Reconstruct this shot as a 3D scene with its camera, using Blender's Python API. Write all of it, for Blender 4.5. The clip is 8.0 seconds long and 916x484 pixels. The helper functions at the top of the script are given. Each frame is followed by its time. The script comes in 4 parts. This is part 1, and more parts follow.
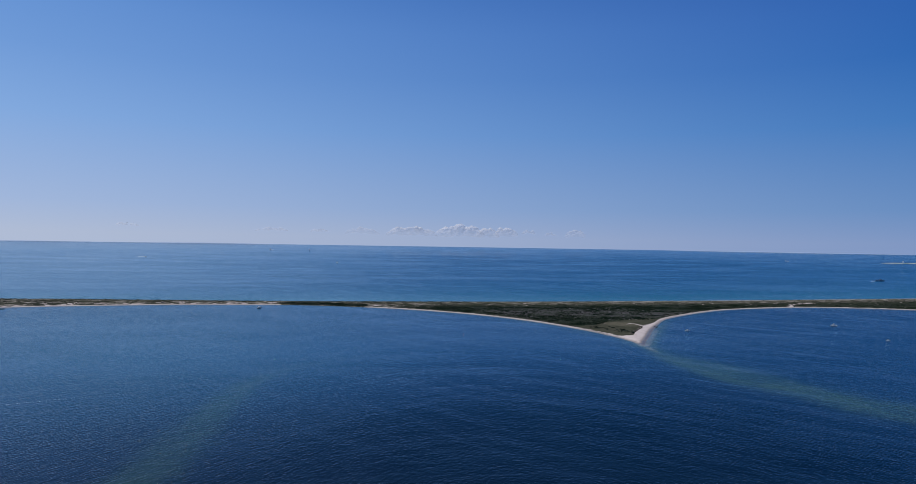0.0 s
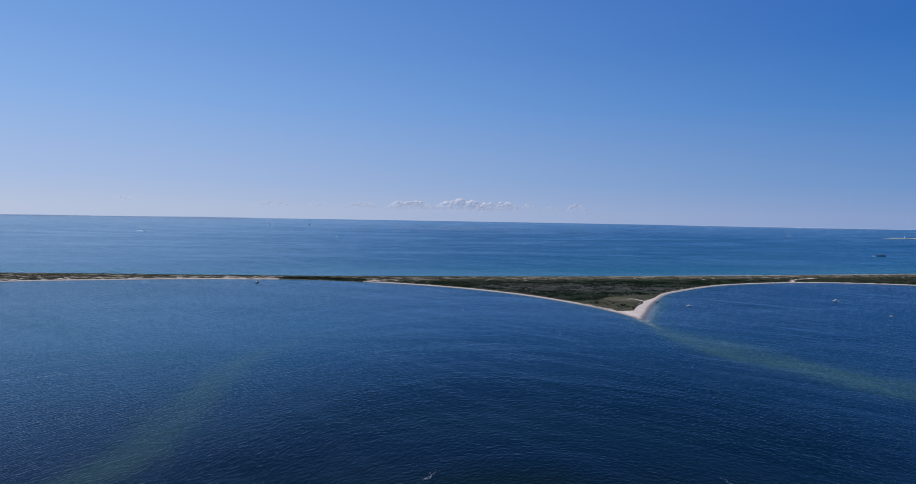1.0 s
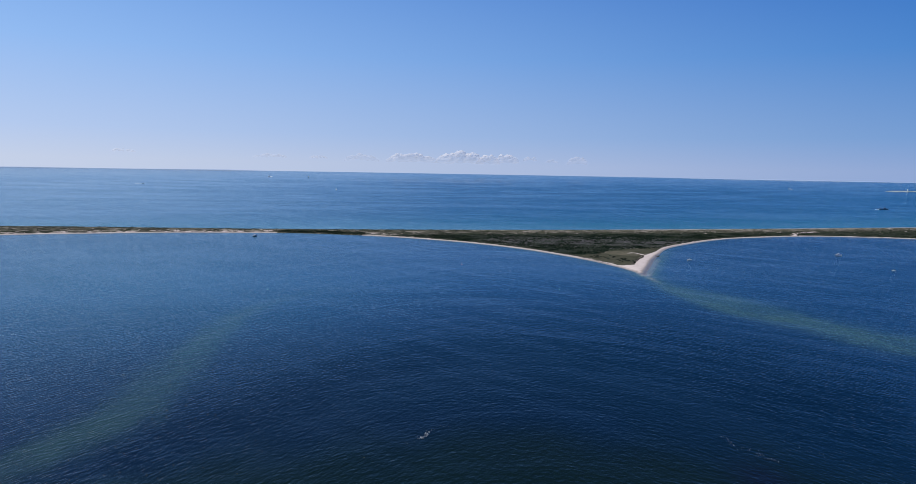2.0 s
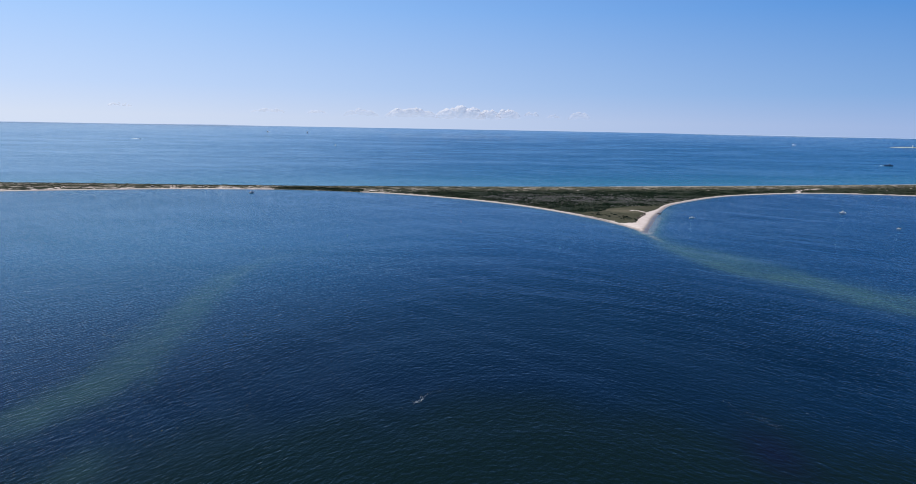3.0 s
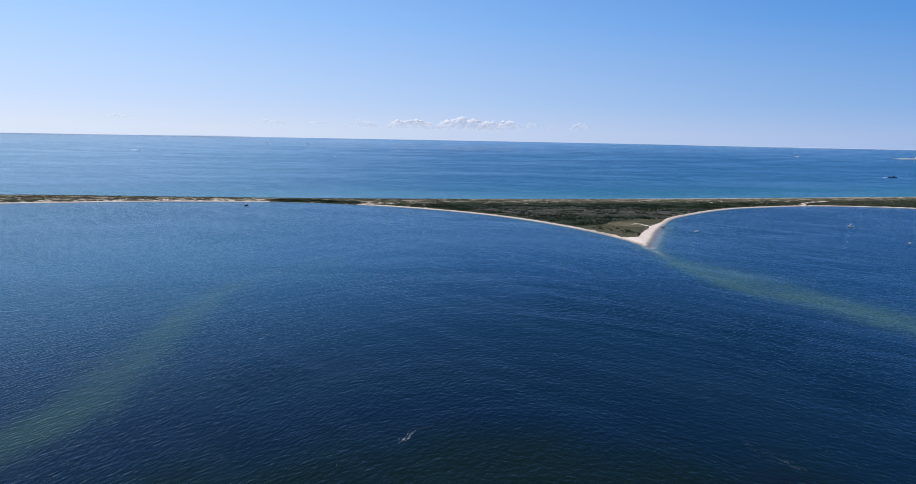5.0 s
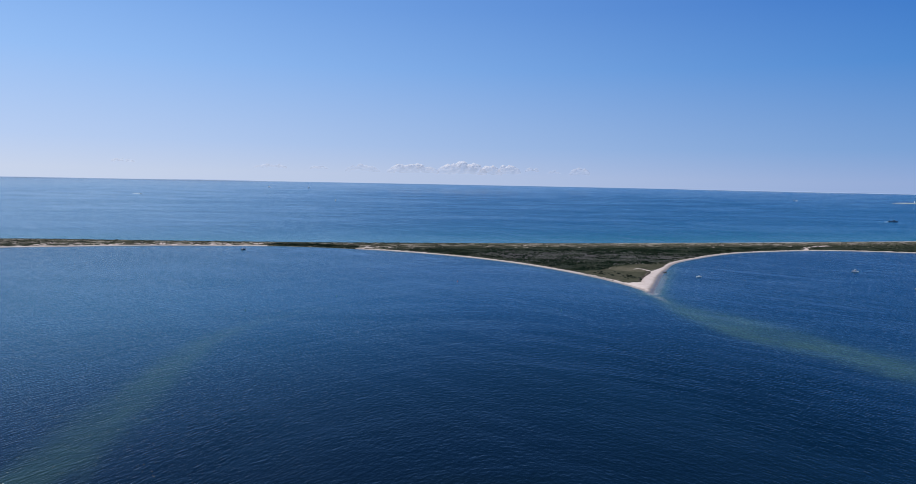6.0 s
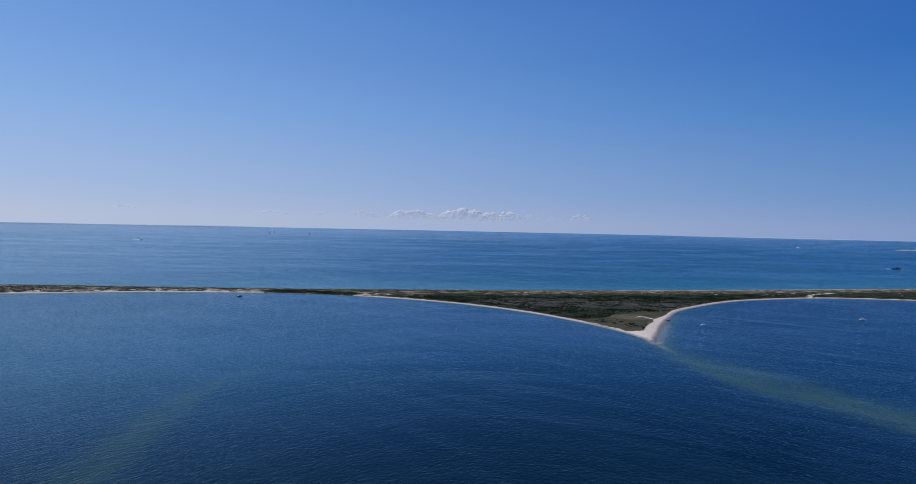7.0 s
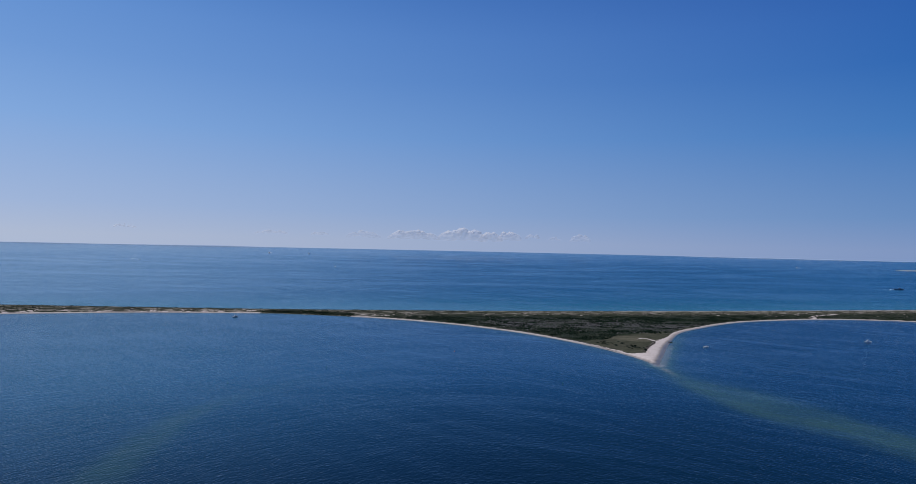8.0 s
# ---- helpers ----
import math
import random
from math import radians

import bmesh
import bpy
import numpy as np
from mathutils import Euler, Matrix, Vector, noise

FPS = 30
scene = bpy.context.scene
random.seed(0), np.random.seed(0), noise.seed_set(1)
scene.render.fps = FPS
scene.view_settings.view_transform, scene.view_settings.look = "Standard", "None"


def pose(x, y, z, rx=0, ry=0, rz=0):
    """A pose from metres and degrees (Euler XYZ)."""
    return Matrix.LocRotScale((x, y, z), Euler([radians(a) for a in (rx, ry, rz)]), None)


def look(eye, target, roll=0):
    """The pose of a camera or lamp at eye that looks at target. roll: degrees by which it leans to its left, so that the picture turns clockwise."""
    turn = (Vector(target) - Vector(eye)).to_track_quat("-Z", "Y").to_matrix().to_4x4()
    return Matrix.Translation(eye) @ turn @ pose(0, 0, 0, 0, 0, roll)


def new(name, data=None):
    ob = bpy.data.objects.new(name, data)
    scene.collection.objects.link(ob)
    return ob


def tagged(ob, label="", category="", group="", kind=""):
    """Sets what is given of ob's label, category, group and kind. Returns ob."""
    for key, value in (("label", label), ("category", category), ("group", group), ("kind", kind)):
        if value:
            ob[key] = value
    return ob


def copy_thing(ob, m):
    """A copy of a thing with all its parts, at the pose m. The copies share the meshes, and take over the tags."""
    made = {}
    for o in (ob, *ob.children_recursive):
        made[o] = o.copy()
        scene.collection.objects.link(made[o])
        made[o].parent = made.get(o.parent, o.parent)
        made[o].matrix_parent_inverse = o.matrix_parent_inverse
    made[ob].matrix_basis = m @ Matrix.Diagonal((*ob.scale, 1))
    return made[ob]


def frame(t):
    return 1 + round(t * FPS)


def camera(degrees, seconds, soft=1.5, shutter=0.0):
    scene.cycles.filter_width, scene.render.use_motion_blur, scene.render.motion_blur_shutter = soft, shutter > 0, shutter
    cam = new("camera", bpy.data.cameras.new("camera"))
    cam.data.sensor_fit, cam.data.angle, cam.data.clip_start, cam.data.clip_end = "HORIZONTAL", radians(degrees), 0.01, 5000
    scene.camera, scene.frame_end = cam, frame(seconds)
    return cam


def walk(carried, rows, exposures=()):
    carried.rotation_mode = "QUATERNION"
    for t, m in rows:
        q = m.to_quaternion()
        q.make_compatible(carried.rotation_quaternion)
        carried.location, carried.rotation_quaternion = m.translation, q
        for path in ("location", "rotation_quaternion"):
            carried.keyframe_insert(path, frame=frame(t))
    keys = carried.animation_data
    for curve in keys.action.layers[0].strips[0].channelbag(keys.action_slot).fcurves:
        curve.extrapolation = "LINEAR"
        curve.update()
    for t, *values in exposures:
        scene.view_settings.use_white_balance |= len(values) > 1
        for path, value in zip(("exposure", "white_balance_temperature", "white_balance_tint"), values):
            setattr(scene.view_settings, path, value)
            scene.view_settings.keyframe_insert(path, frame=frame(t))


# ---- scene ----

# ---- camera and its flight ----
cam = camera(69.2, 8.0, soft=0.6)
# seconds, x, y, z, tilt up, lean, turn left
PATH = [
    (0.0, 0.00, 0.00, 100.00, 0.121, 0.901, 0.000),
    (0.5, 0.77, 4.87, 100.02, -0.347, 0.945, 0.012),
    (1.0, 1.53, 9.78, 100.06, -2.095, 0.977, 0.003),
    (1.5, 2.28, 14.74, 100.12, -4.210, 0.988, -0.012),
    (3.0, 4.59, 29.91, 100.38, -9.941, 1.066, -0.047),
    (3.5, 5.40, 35.05, 100.48, -11.329, 1.085, -0.046),
    (4.0, 6.24, 40.24, 100.58, -11.319, 1.090, -0.026),
    (5.5, 8.94, 55.99, 100.85, -7.070, 1.085, 0.122),
    (6.0, 9.89, 61.27, 100.90, -5.249, 1.117, 0.185),
    (6.5, 10.85, 66.56, 100.92, -3.340, 1.170, 0.264),
    (7.0, 11.82, 71.82, 100.91, -1.267, 1.198, 0.333),
    (7.5, 12.79, 77.07, 100.85, 0.471, 1.215, 0.377),
    (8.0, 13.74, 82.26, 100.73, 0.464, 1.261, 0.400),
]
# seconds, stops, kelvin, tint: the film camera opens up and warms a little while more dark water fills its picture
EXPOSURES = [(0.0, -0.15, 6350, 8), (0.5, -0.15, 6350, 8), (1.0, -0.04, 6390, 8), (1.5, 0.07, 6470, 8), (3.0, 0.43, 6860, 6), (3.5, 0.55, 6970, 5), (4.0, 0.67, 7020, 5), (5.5, 0.38, 6840, 6), (6.0, 0.24, 6650, 7), (6.5, 0.07, 6530, 8), (7.0, -0.07, 6400, 8), (7.5, -0.16, 6350, 8), (8.0, -0.18, 6350, 8)]
walk(cam, [(t, pose(x, y, z, 90 + tilt, 0, turn) @ pose(0, 0, 0, 0, 0, lean)) for t, x, y, z, tilt, lean, turn in PATH], EXPOSURES)

# ---- light: clear summer sky, high sun to one side ----
SUN_UP, SUN_AROUND = 61.0, -80.0
world = bpy.data.worlds.new("world")
scene.world = world
world.use_nodes = True
wn, wl = world.node_tree.nodes, world.node_tree.links
sky = wn.new("ShaderNodeTexSky")
sky.sky_type, sky.sun_disc = "NISHITA", False
sky.sun_elevation, sky.sun_rotation = radians(SUN_UP), radians(SUN_AROUND)
sky.air_density, sky.dust_density, sky.ozone_density, sky.altitude = 1.0, 0.6, 5.0, 100
# the saturated blue of a polarised lens: each channel with its own contrast
parts_of_sky, joined_sky = wn.new("ShaderNodeSeparateColor"), wn.new("ShaderNodeCombineColor")
wl.new(sky.outputs[0], parts_of_sky.inputs[0])
graded = []
for channel, (gain, power) in enumerate(((0.136, 2.95), (0.298, 1.75), (1.13, 0.94))):
    capped, raised, scaled = (wn.new("ShaderNodeMath") for _ in range(3))
    capped.operation, raised.operation, scaled.operation = "MINIMUM", "POWER", "MULTIPLY"
    capped.inputs[1].default_value = 7.0
    raised.inputs[1].default_value, scaled.inputs[1].default_value = power, gain
    wl.new(parts_of_sky.outputs[channel], capped.inputs[0])
    wl.new(capped.outputs[0], raised.inputs[0])
    wl.new(raised.outputs[0], scaled.inputs[0])
    graded.append(scaled.outputs[0])
red_limit, red = wn.new("ShaderNodeMath"), wn.new("ShaderNodeMath")
red_limit.operation, red.operation = "MULTIPLY", "MINIMUM"
red_limit.inputs[1].default_value = 0.64
wl.new(graded[1], red_limit.inputs[0])
wl.new(graded[0], red.inputs[0])
wl.new(red_limit.outputs[0], red.inputs[1])
for channel, out in enumerate((red.outputs[0], graded[1], graded[2])):
    wl.new(out, joined_sky.inputs[channel])
# sea haze that thickens towards the horizon, all the way round
geo = wn.new("ShaderNodeTexCoord")
split = wn.new("ShaderNodeSeparateXYZ")
wl.new(geo.outputs["Generated"], split.inputs[0])


def by_height(low, high, a, b):
    n = wn.new("ShaderNodeMapRange")
    n.interpolation_type = "LINEAR"
    for k, v in (("From Min", low), ("From Max", high), ("To Min", a), ("To Max", b)):
        n.inputs[k].default_value = v
    wl.new(split.outputs["Z"], n.inputs["Value"])
    return n.outputs[0]


def blend(factor, a, b):
    n = wn.new("ShaderNodeMix")
    n.data_type = "RGBA"
    wl.new(factor, n.inputs["Factor"])
    for socket, v in ((n.inputs["A"], a), (n.inputs["B"], b)):
        if isinstance(v, tuple):
            socket.default_value = (*v, 1)
        else:
            wl.new(v, socket)
    return n.outputs["Result"]


# it is brighter and whiter towards the sun's side
sunward = wn.new("ShaderNodeVectorMath")
sunward.operation = "DOT_PRODUCT"
sunward.inputs[1].default_value = (math.sin(radians(SUN_AROUND)), math.cos(radians(SUN_AROUND)), 0)
wl.new(geo.outputs["Generated"], sunward.inputs[0])
side = wn.new("ShaderNodeMapRange")
side.inputs["From Min"].default_value, side.inputs["From Max"].default_value = -0.42, 0.707
wl.new(sunward.outputs["Value"], side.inputs["Value"])
haze = blend(side.outputs[0], (2.5, 3.45, 5.9), (4.95, 5.6, 7.25))
for z0, z1, away, toward in ((0.008, 0.05, (1.65, 3.0, 5.8), (4.05, 5.2, 7.7)), (0.05, 0.16, (0.66, 2.12, 5.5), (2.6, 4.4, 7.95)), (0.16, 0.24, (0.37, 1.56, 4.95), (1.90, 3.65, 7.45)), (0.24, 0.36, (0.27, 1.15, 4.45), (1.25, 2.90, 6.9))):
    haze = blend(by_height(z0, z1, 0, 1), haze, blend(side.outputs[0], away, toward))
bg = wn["Background"]
bg.inputs[1].default_value = 0.1
# the clear sky too is deepest a quarter turn from the sun
depth = wn.new("ShaderNodeMix")
depth.data_type, depth.blend_type = "RGBA", "MULTIPLY"
depth.inputs["Factor"].default_value = 1.0
wl.new(joined_sky.outputs[0], depth.inputs["A"])
wl.new(blend(side.outputs[0], (0.72, 0.76, 0.80), (0.95, 0.95, 0.95)), depth.inputs["B"])
wl.new(blend(by_height(0.30, 0.62, 1.0, 0.0), depth.outputs["Result"], haze), bg.inputs[0])

sun = new("sun", bpy.data.lights.new("sun", "SUN"))
sun.data.energy, sun.data.angle, sun.data.color = 3.6, radians(0.53), (1.0, 0.95, 0.88)
su, sa = radians(SUN_UP), radians(SUN_AROUND)
sun.matrix_world = look((900 * math.sin(sa) * math.cos(su), 900 * math.cos(sa) * math.cos(su), 900 * math.sin(su)), (0, 0, 0))


# ---- materials ----
class Nodes:
    """A material with a Principled shader, and short ways to add nodes to it."""

    def __init__(self, name):
        self.m = bpy.data.materials.new(name)
        self.m.use_nodes = True
        self.t = self.m.node_tree
        self.b = self.t.nodes["Principled BSDF"]

    def put(self, socket, value):
        if isinstance(value, bpy.types.NodeSocket):
            self.t.links.new(value, socket)
        elif isinstance(value, tuple) and len(value) == 3 and socket.type == "RGBA":
            socket.default_value = (*value, 1)
        else:
            socket.default_value = value

    def add(self, kind, out=0, **inputs):
        n = self.t.nodes.new(kind)
        for k, v in inputs.items():
            self.put(n.inputs[k.replace("_", " ")], v)
        return n.outputs[out]

    def place(self, scale=(1, 1, 1), turn=0.0):
        src = self.t.nodes.new("ShaderNodeNewGeometry").outputs["Position"]
        n = self.t.nodes.new("ShaderNodeMapping")
        n.vector_type = "TEXTURE"
        n.inputs["Scale"].default_value = scale
        n.inputs["Rotation"].default_value = (0, 0, radians(turn))
        self.t.links.new(src, n.inputs[0])
        return n.outputs[0]

    def noise(self, size, detail=3.0, rough=0.55, stretch=(1, 1, 1), turn=0.0, distort=0.0):
        n = self.t.nodes.new("ShaderNodeTexNoise")
        self.put(n.inputs["Vector"], self.place(tuple(size * s for s in stretch), turn))
        n.inputs["Scale"].default_value = 1.0
        n.inputs["Detail"].default_value = detail
        n.inputs["Roughness"].default_value = rough
        n.inputs["Distortion"].default_value = distort
        return n.outputs["Fac"]

    def ramp(self, value, lo, hi, a=0.0, b=1.0):
        n = self.t.nodes.new("ShaderNodeMapRange")
        n.interpolation_type = "SMOOTHSTEP"
        self.put(n.inputs["Value"], value)
        for k, v in (("From Min", lo), ("From Max", hi), ("To Min", a), ("To Max", b)):
            self.put(n.inputs[k], v)
        return n.outputs[0]

    def math(self, op, a, b=0.0):
        n = self.t.nodes.new("ShaderNodeMath")
        n.operation = op
        self.put(n.inputs[0], a)
        self.put(n.inputs[1], b)
        return n.outputs[0]

    def mix(self, f, a, b):
        n = self.t.nodes.new("ShaderNodeMix")
        n.data_type = "RGBA"
        self.put(n.inputs["Factor"], f)
        self.put(n.inputs["A"], a)
        self.put(n.inputs["B"], b)
        return n.outputs["Result"]

    def attr(self, name):
        n = self.t.nodes.new("ShaderNodeAttribute")
        n.attribute_name = name
        return n.outputs["Fac"]

    def bump(self, height, distance, strength=1.0, normal=None):
        n = self.t.nodes.new("ShaderNodeBump")
        self.put(n.inputs["Height"], height)
        self.put(n.inputs["Distance"], distance)
        self.put(n.inputs["Strength"], strength)
        if normal is not None:
            self.put(n.inputs["Normal"], normal)
        return n.outputs[0]

    def done(self, **inputs):
        for k, v in inputs.items():
            self.put(self.b.inputs[k.replace("_", " ")], v)
        return self.m


def sea_material():
    k = Nodes("sea_water")
    split = k.t.nodes.new("ShaderNodeSeparateXYZ")
    k.t.links.new(k.t.nodes.new("ShaderNodeNewGeometry").outputs["Position"], split.inputs[0])
    x, y = split.outputs[0], split.outputs[1]
    # crests swing round from one side of the bay to the other: each lies along y = 0.15 x - 126 ln cosh((x - 19) / 110)
    swing = k.math("LOGARITHM", k.math("COSH", k.math("DIVIDE", k.math("SUBTRACT", x, 19.0), 110.0)), math.e)
    crest = k.math("ADD", k.math("SUBTRACT", y, k.math("MULTIPLY", x, 0.15)), k.math("MULTIPLY", swing, 126.0))

    def train(across, along, detail, rough, distort, cross=0.0):
        """Noise drawn out along the crests; cross turns it against them."""
        n = k.t.nodes.new("ShaderNodeTexNoise")
        u = k.math("DIVIDE", k.math("ADD", k.attr("along"), k.math("MULTIPLY", crest, cross)), along)
        v = k.math("DIVIDE", k.math("SUBTRACT", crest, k.math("MULTIPLY", x, cross)), across)
        k.put(n.inputs["Vector"], k.add("ShaderNodeCombineXYZ", X=u, Y=v, Z=0.0))
        for key, value in (("Scale", 1.0), ("Detail", detail), ("Roughness", rough), ("Distortion", distort)):
            n.inputs[key].default_value = value
        return n.outputs["Fac"]

    chop = train(2.3, 2.6, 1.6, 0.5, 0.35)
    crossing = train(2.6, 3.4, 1.5, 0.5, 0.3, 0.75)
    swell = train(7.5, 15.0, 1.5, 0.5, 0.5)
    ripple = k.noise(0.42, 2.0, 0.6, (1.4, 1.0, 1.0), 12.0, 0.4)
    # an old wash runs against the crests over one patch
    wash = k.t.nodes.new("ShaderNodeTexWave")
    wash.wave_profile = "SIN"
    k.put(wash.inputs["Vector"], k.place((1, 1, 1), 14.0))
    for key, value in (("Scale", 0.062), ("Distortion", 3.0), ("Detail", 1.5), ("Detail Scale", 0.6)):
        wash.inputs[key].default_value = value
    # slicks where the wind leaves the water smooth
    slick = k.noise(210.0, 5.0, 0.62, (3.0, 1.0, 1.0), 6.0, 1.2)
    rough = k.ramp(slick, 0.34, 0.60, 0.70, 1.0)
    streak = k.noise(13.0, 3.0, 0.5, (11.0, 1.0, 1.0), -44.0, 0.4)
    rough = k.math("MULTIPLY", rough, k.ramp(streak, 0.50, 0.66, 1.0, 0.76))
    lane = k.noise(150.0, 4.0, 0.6, (9.0, 1.0, 1.0), -3.0, 0.8)
    calm = k.math("MULTIPLY", k.attr("lanes"), k.math("MULTIPLY", k.ramp(lane, 0.44, 0.66), k.ramp(k.noise(900.0, 2.0, 0.5), 0.40, 0.62, 0.25, 1.0)))
    rough = k.math("MULTIPLY", rough, k.math("SUBTRACT", 1.0, k.math("MULTIPLY", calm, 0.34)))
    # bands of smoother water that the tide draws out round the point
    drawn = train(22.0, 230.0, 4.0, 0.6, 0.8)
    rough = k.math("MULTIPLY", rough, k.ramp(drawn, 0.48, 0.66, 1.0, 0.70))
    rough = k.math("MULTIPLY", rough, k.attr("wave_tilt"))
    height = k.math("ADD", k.math("MULTIPLY", chop, 0.54), k.math("MULTIPLY", swell, 0.40))
    height = k.math("ADD", height, k.math("MULTIPLY", crossing, 0.30))
    height = k.math("ADD", height, k.math("MULTIPLY", ripple, 0.07))
    height = k.math("ADD", height, k.math("MULTIPLY", wash.outputs["Fac"], k.math("MULTIPLY", k.attr("wash"), 0.10)))
    # mostly wave fronts show, so the normal leans to -y and mirrors higher sky
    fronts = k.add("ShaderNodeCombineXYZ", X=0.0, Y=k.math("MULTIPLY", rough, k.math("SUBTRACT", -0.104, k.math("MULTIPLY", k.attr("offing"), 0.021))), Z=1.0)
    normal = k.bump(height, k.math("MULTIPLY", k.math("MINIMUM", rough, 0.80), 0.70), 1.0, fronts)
    shoal = k.attr("shoal")
    patch = k.noise(26.0, 4.0, 0.6, (1.0, 1.6, 1.0), 0.0, 0.6)
    over_sand = k.math("MULTIPLY", shoal, k.ramp(patch, 0.3, 0.68, 0.55, 1.0))
    over_sand = k.math("MAXIMUM", over_sand, k.ramp(shoal, 0.62, 0.92, 0.0, 0.92))
    tone = k.noise(140.0, 3.0, 0.5)
    deep = k.mix(k.ramp(tone, 0.35, 0.65), (0.0056, 0.0480, 0.1180), (0.0060, 0.0465, 0.1110))
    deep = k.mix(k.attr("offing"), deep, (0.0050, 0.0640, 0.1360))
    # darker around the start of the flight, and a little on the cove side
    deep = k.mix(k.attr("dark_near"), deep, k.mix(k.ramp(tone, 0.35, 0.65), (0.0022, 0.0090, 0.0200), (0.0026, 0.0084, 0.0175)))
    # attribute channel: darker water to the right, most of it near the start
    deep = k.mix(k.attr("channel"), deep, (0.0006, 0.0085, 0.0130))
    # attribute clear: paler off the sea beach, and over the left side
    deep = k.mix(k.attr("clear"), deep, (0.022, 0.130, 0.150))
    deep = k.mix(k.attr("weed"), deep, (0.0032, 0.0088, 0.0040))
    # one small purplish dark spot in the water
    deep = k.mix(k.attr("dark_spot"), deep, (0.0040, 0.0040, 0.0120))
    near_sand = k.mix(k.ramp(shoal, 0.60, 1.0), (0.046, 0.098, 0.056), (0.20, 0.205, 0.18))
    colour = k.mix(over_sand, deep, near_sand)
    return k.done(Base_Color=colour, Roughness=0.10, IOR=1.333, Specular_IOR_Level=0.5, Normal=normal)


def land_material():
    k = Nodes("dune_ground")
    bare = k.attr("bare")
    grain = k.noise(1.6, 5.0, 0.65)
    blotch = k.noise(9.0, 4.0, 0.6)
    wide = k.noise(38.0, 3.0, 0.55)
    sand = k.mix(grain, (0.43, 0.362, 0.330), (0.63, 0.556, 0.520))
    sand = k.mix(k.ramp(blotch, 0.45, 0.7, 0.0, 0.45), sand, (0.38, 0.305, 0.25))
    soaked = k.math("MULTIPLY", k.attr("wet"), k.ramp(blotch, 0.25, 0.6, 0.75, 1.0))
    sand = k.mix(soaked, sand, (0.105, 0.102, 0.105))
    # bluish greens: the haze over the land is put into the grass colour
    grass = k.mix(k.ramp(blotch, 0.3, 0.7), (0.018, 0.025, 0.016), (0.038, 0.044, 0.029))
    grass = k.mix(k.ramp(wide, 0.4, 0.65), grass, (0.032, 0.036, 0.027))
    straw = k.mix(grain, (0.082, 0.076, 0.053), (0.150, 0.135, 0.100))
    grass = k.mix(k.math("MULTIPLY", k.attr("dry"), k.ramp(blotch, 0.3, 0.6, 0.55, 1.0)), grass, straw)
    grass = k.mix(k.math("MULTIPLY", k.attr("pale"), k.ramp(k.noise(11.0, 4.0, 0.6, (2.2, 1.0, 1.0), 4.0), 0.50, 0.60, 0.0, 0.85)), grass, (0.25, 0.225, 0.19))
    worn = k.math("ADD", bare, k.math("MULTIPLY", k.math("SUBTRACT", blotch, 0.5), 1.1))
    worn = k.math("ADD", worn, k.math("MULTIPLY", k.math("SUBTRACT", k.noise(4.0, 3.0, 0.6, (1.6, 1.0, 1.0)), 0.5), 0.9))
    colour = k.mix(k.ramp(worn, 0.38, 0.56), grass, sand)
    gloss = k.ramp(soaked, 0.5, 0.95)
    relief = k.bump(k.noise(0.9, 4.0, 0.6), k.ramp(soaked, 0.5, 0.95, 0.25, 0.03), 0.8)
    return k.done(Base_Color=colour, Roughness=k.math("SUBTRACT", 1.0, k.math("MULTIPLY", gloss, 0.55)), Specular_IOR_Level=k.math("MULTIPLY", gloss, 0.5), Normal=relief)


def leaf_material(name, dark, light, grey):
    k = Nodes(name)
    single = k.t.nodes.new("ShaderNodeNewGeometry").outputs["Random Per Island"]
    clump = k.ramp(k.noise(5.0, 3.0, 0.6, (1.5, 1.0, 1.0)), 0.34, 0.66)
    colour = k.mix(k.math("ADD", k.math("MULTIPLY", single, 0.38), k.math("MULTIPLY", clump, 0.62)), dark, light)
    colour = k.mix(k.ramp(k.noise(22.0, 3.0, 0.55, (2.4, 1.0, 1.0)), 0.46, 0.62, 0.0, 0.7), colour, grey)
    return k.done(Base_Color=colour, Roughness=0.9, Specular_IOR_Level=0.0)


def paint(name, colour, rough=0.45, metal=0.0, worn=0.12):
    k = Nodes(name)
    dull = tuple(c * (1 - worn * 1.6) for c in colour)
    return k.done(Base_Color=k.mix(k.ramp(k.noise(0.5, 4.0, 0.6), 0.35, 0.7), colour, dull), Roughness=rough, Metallic=metal)


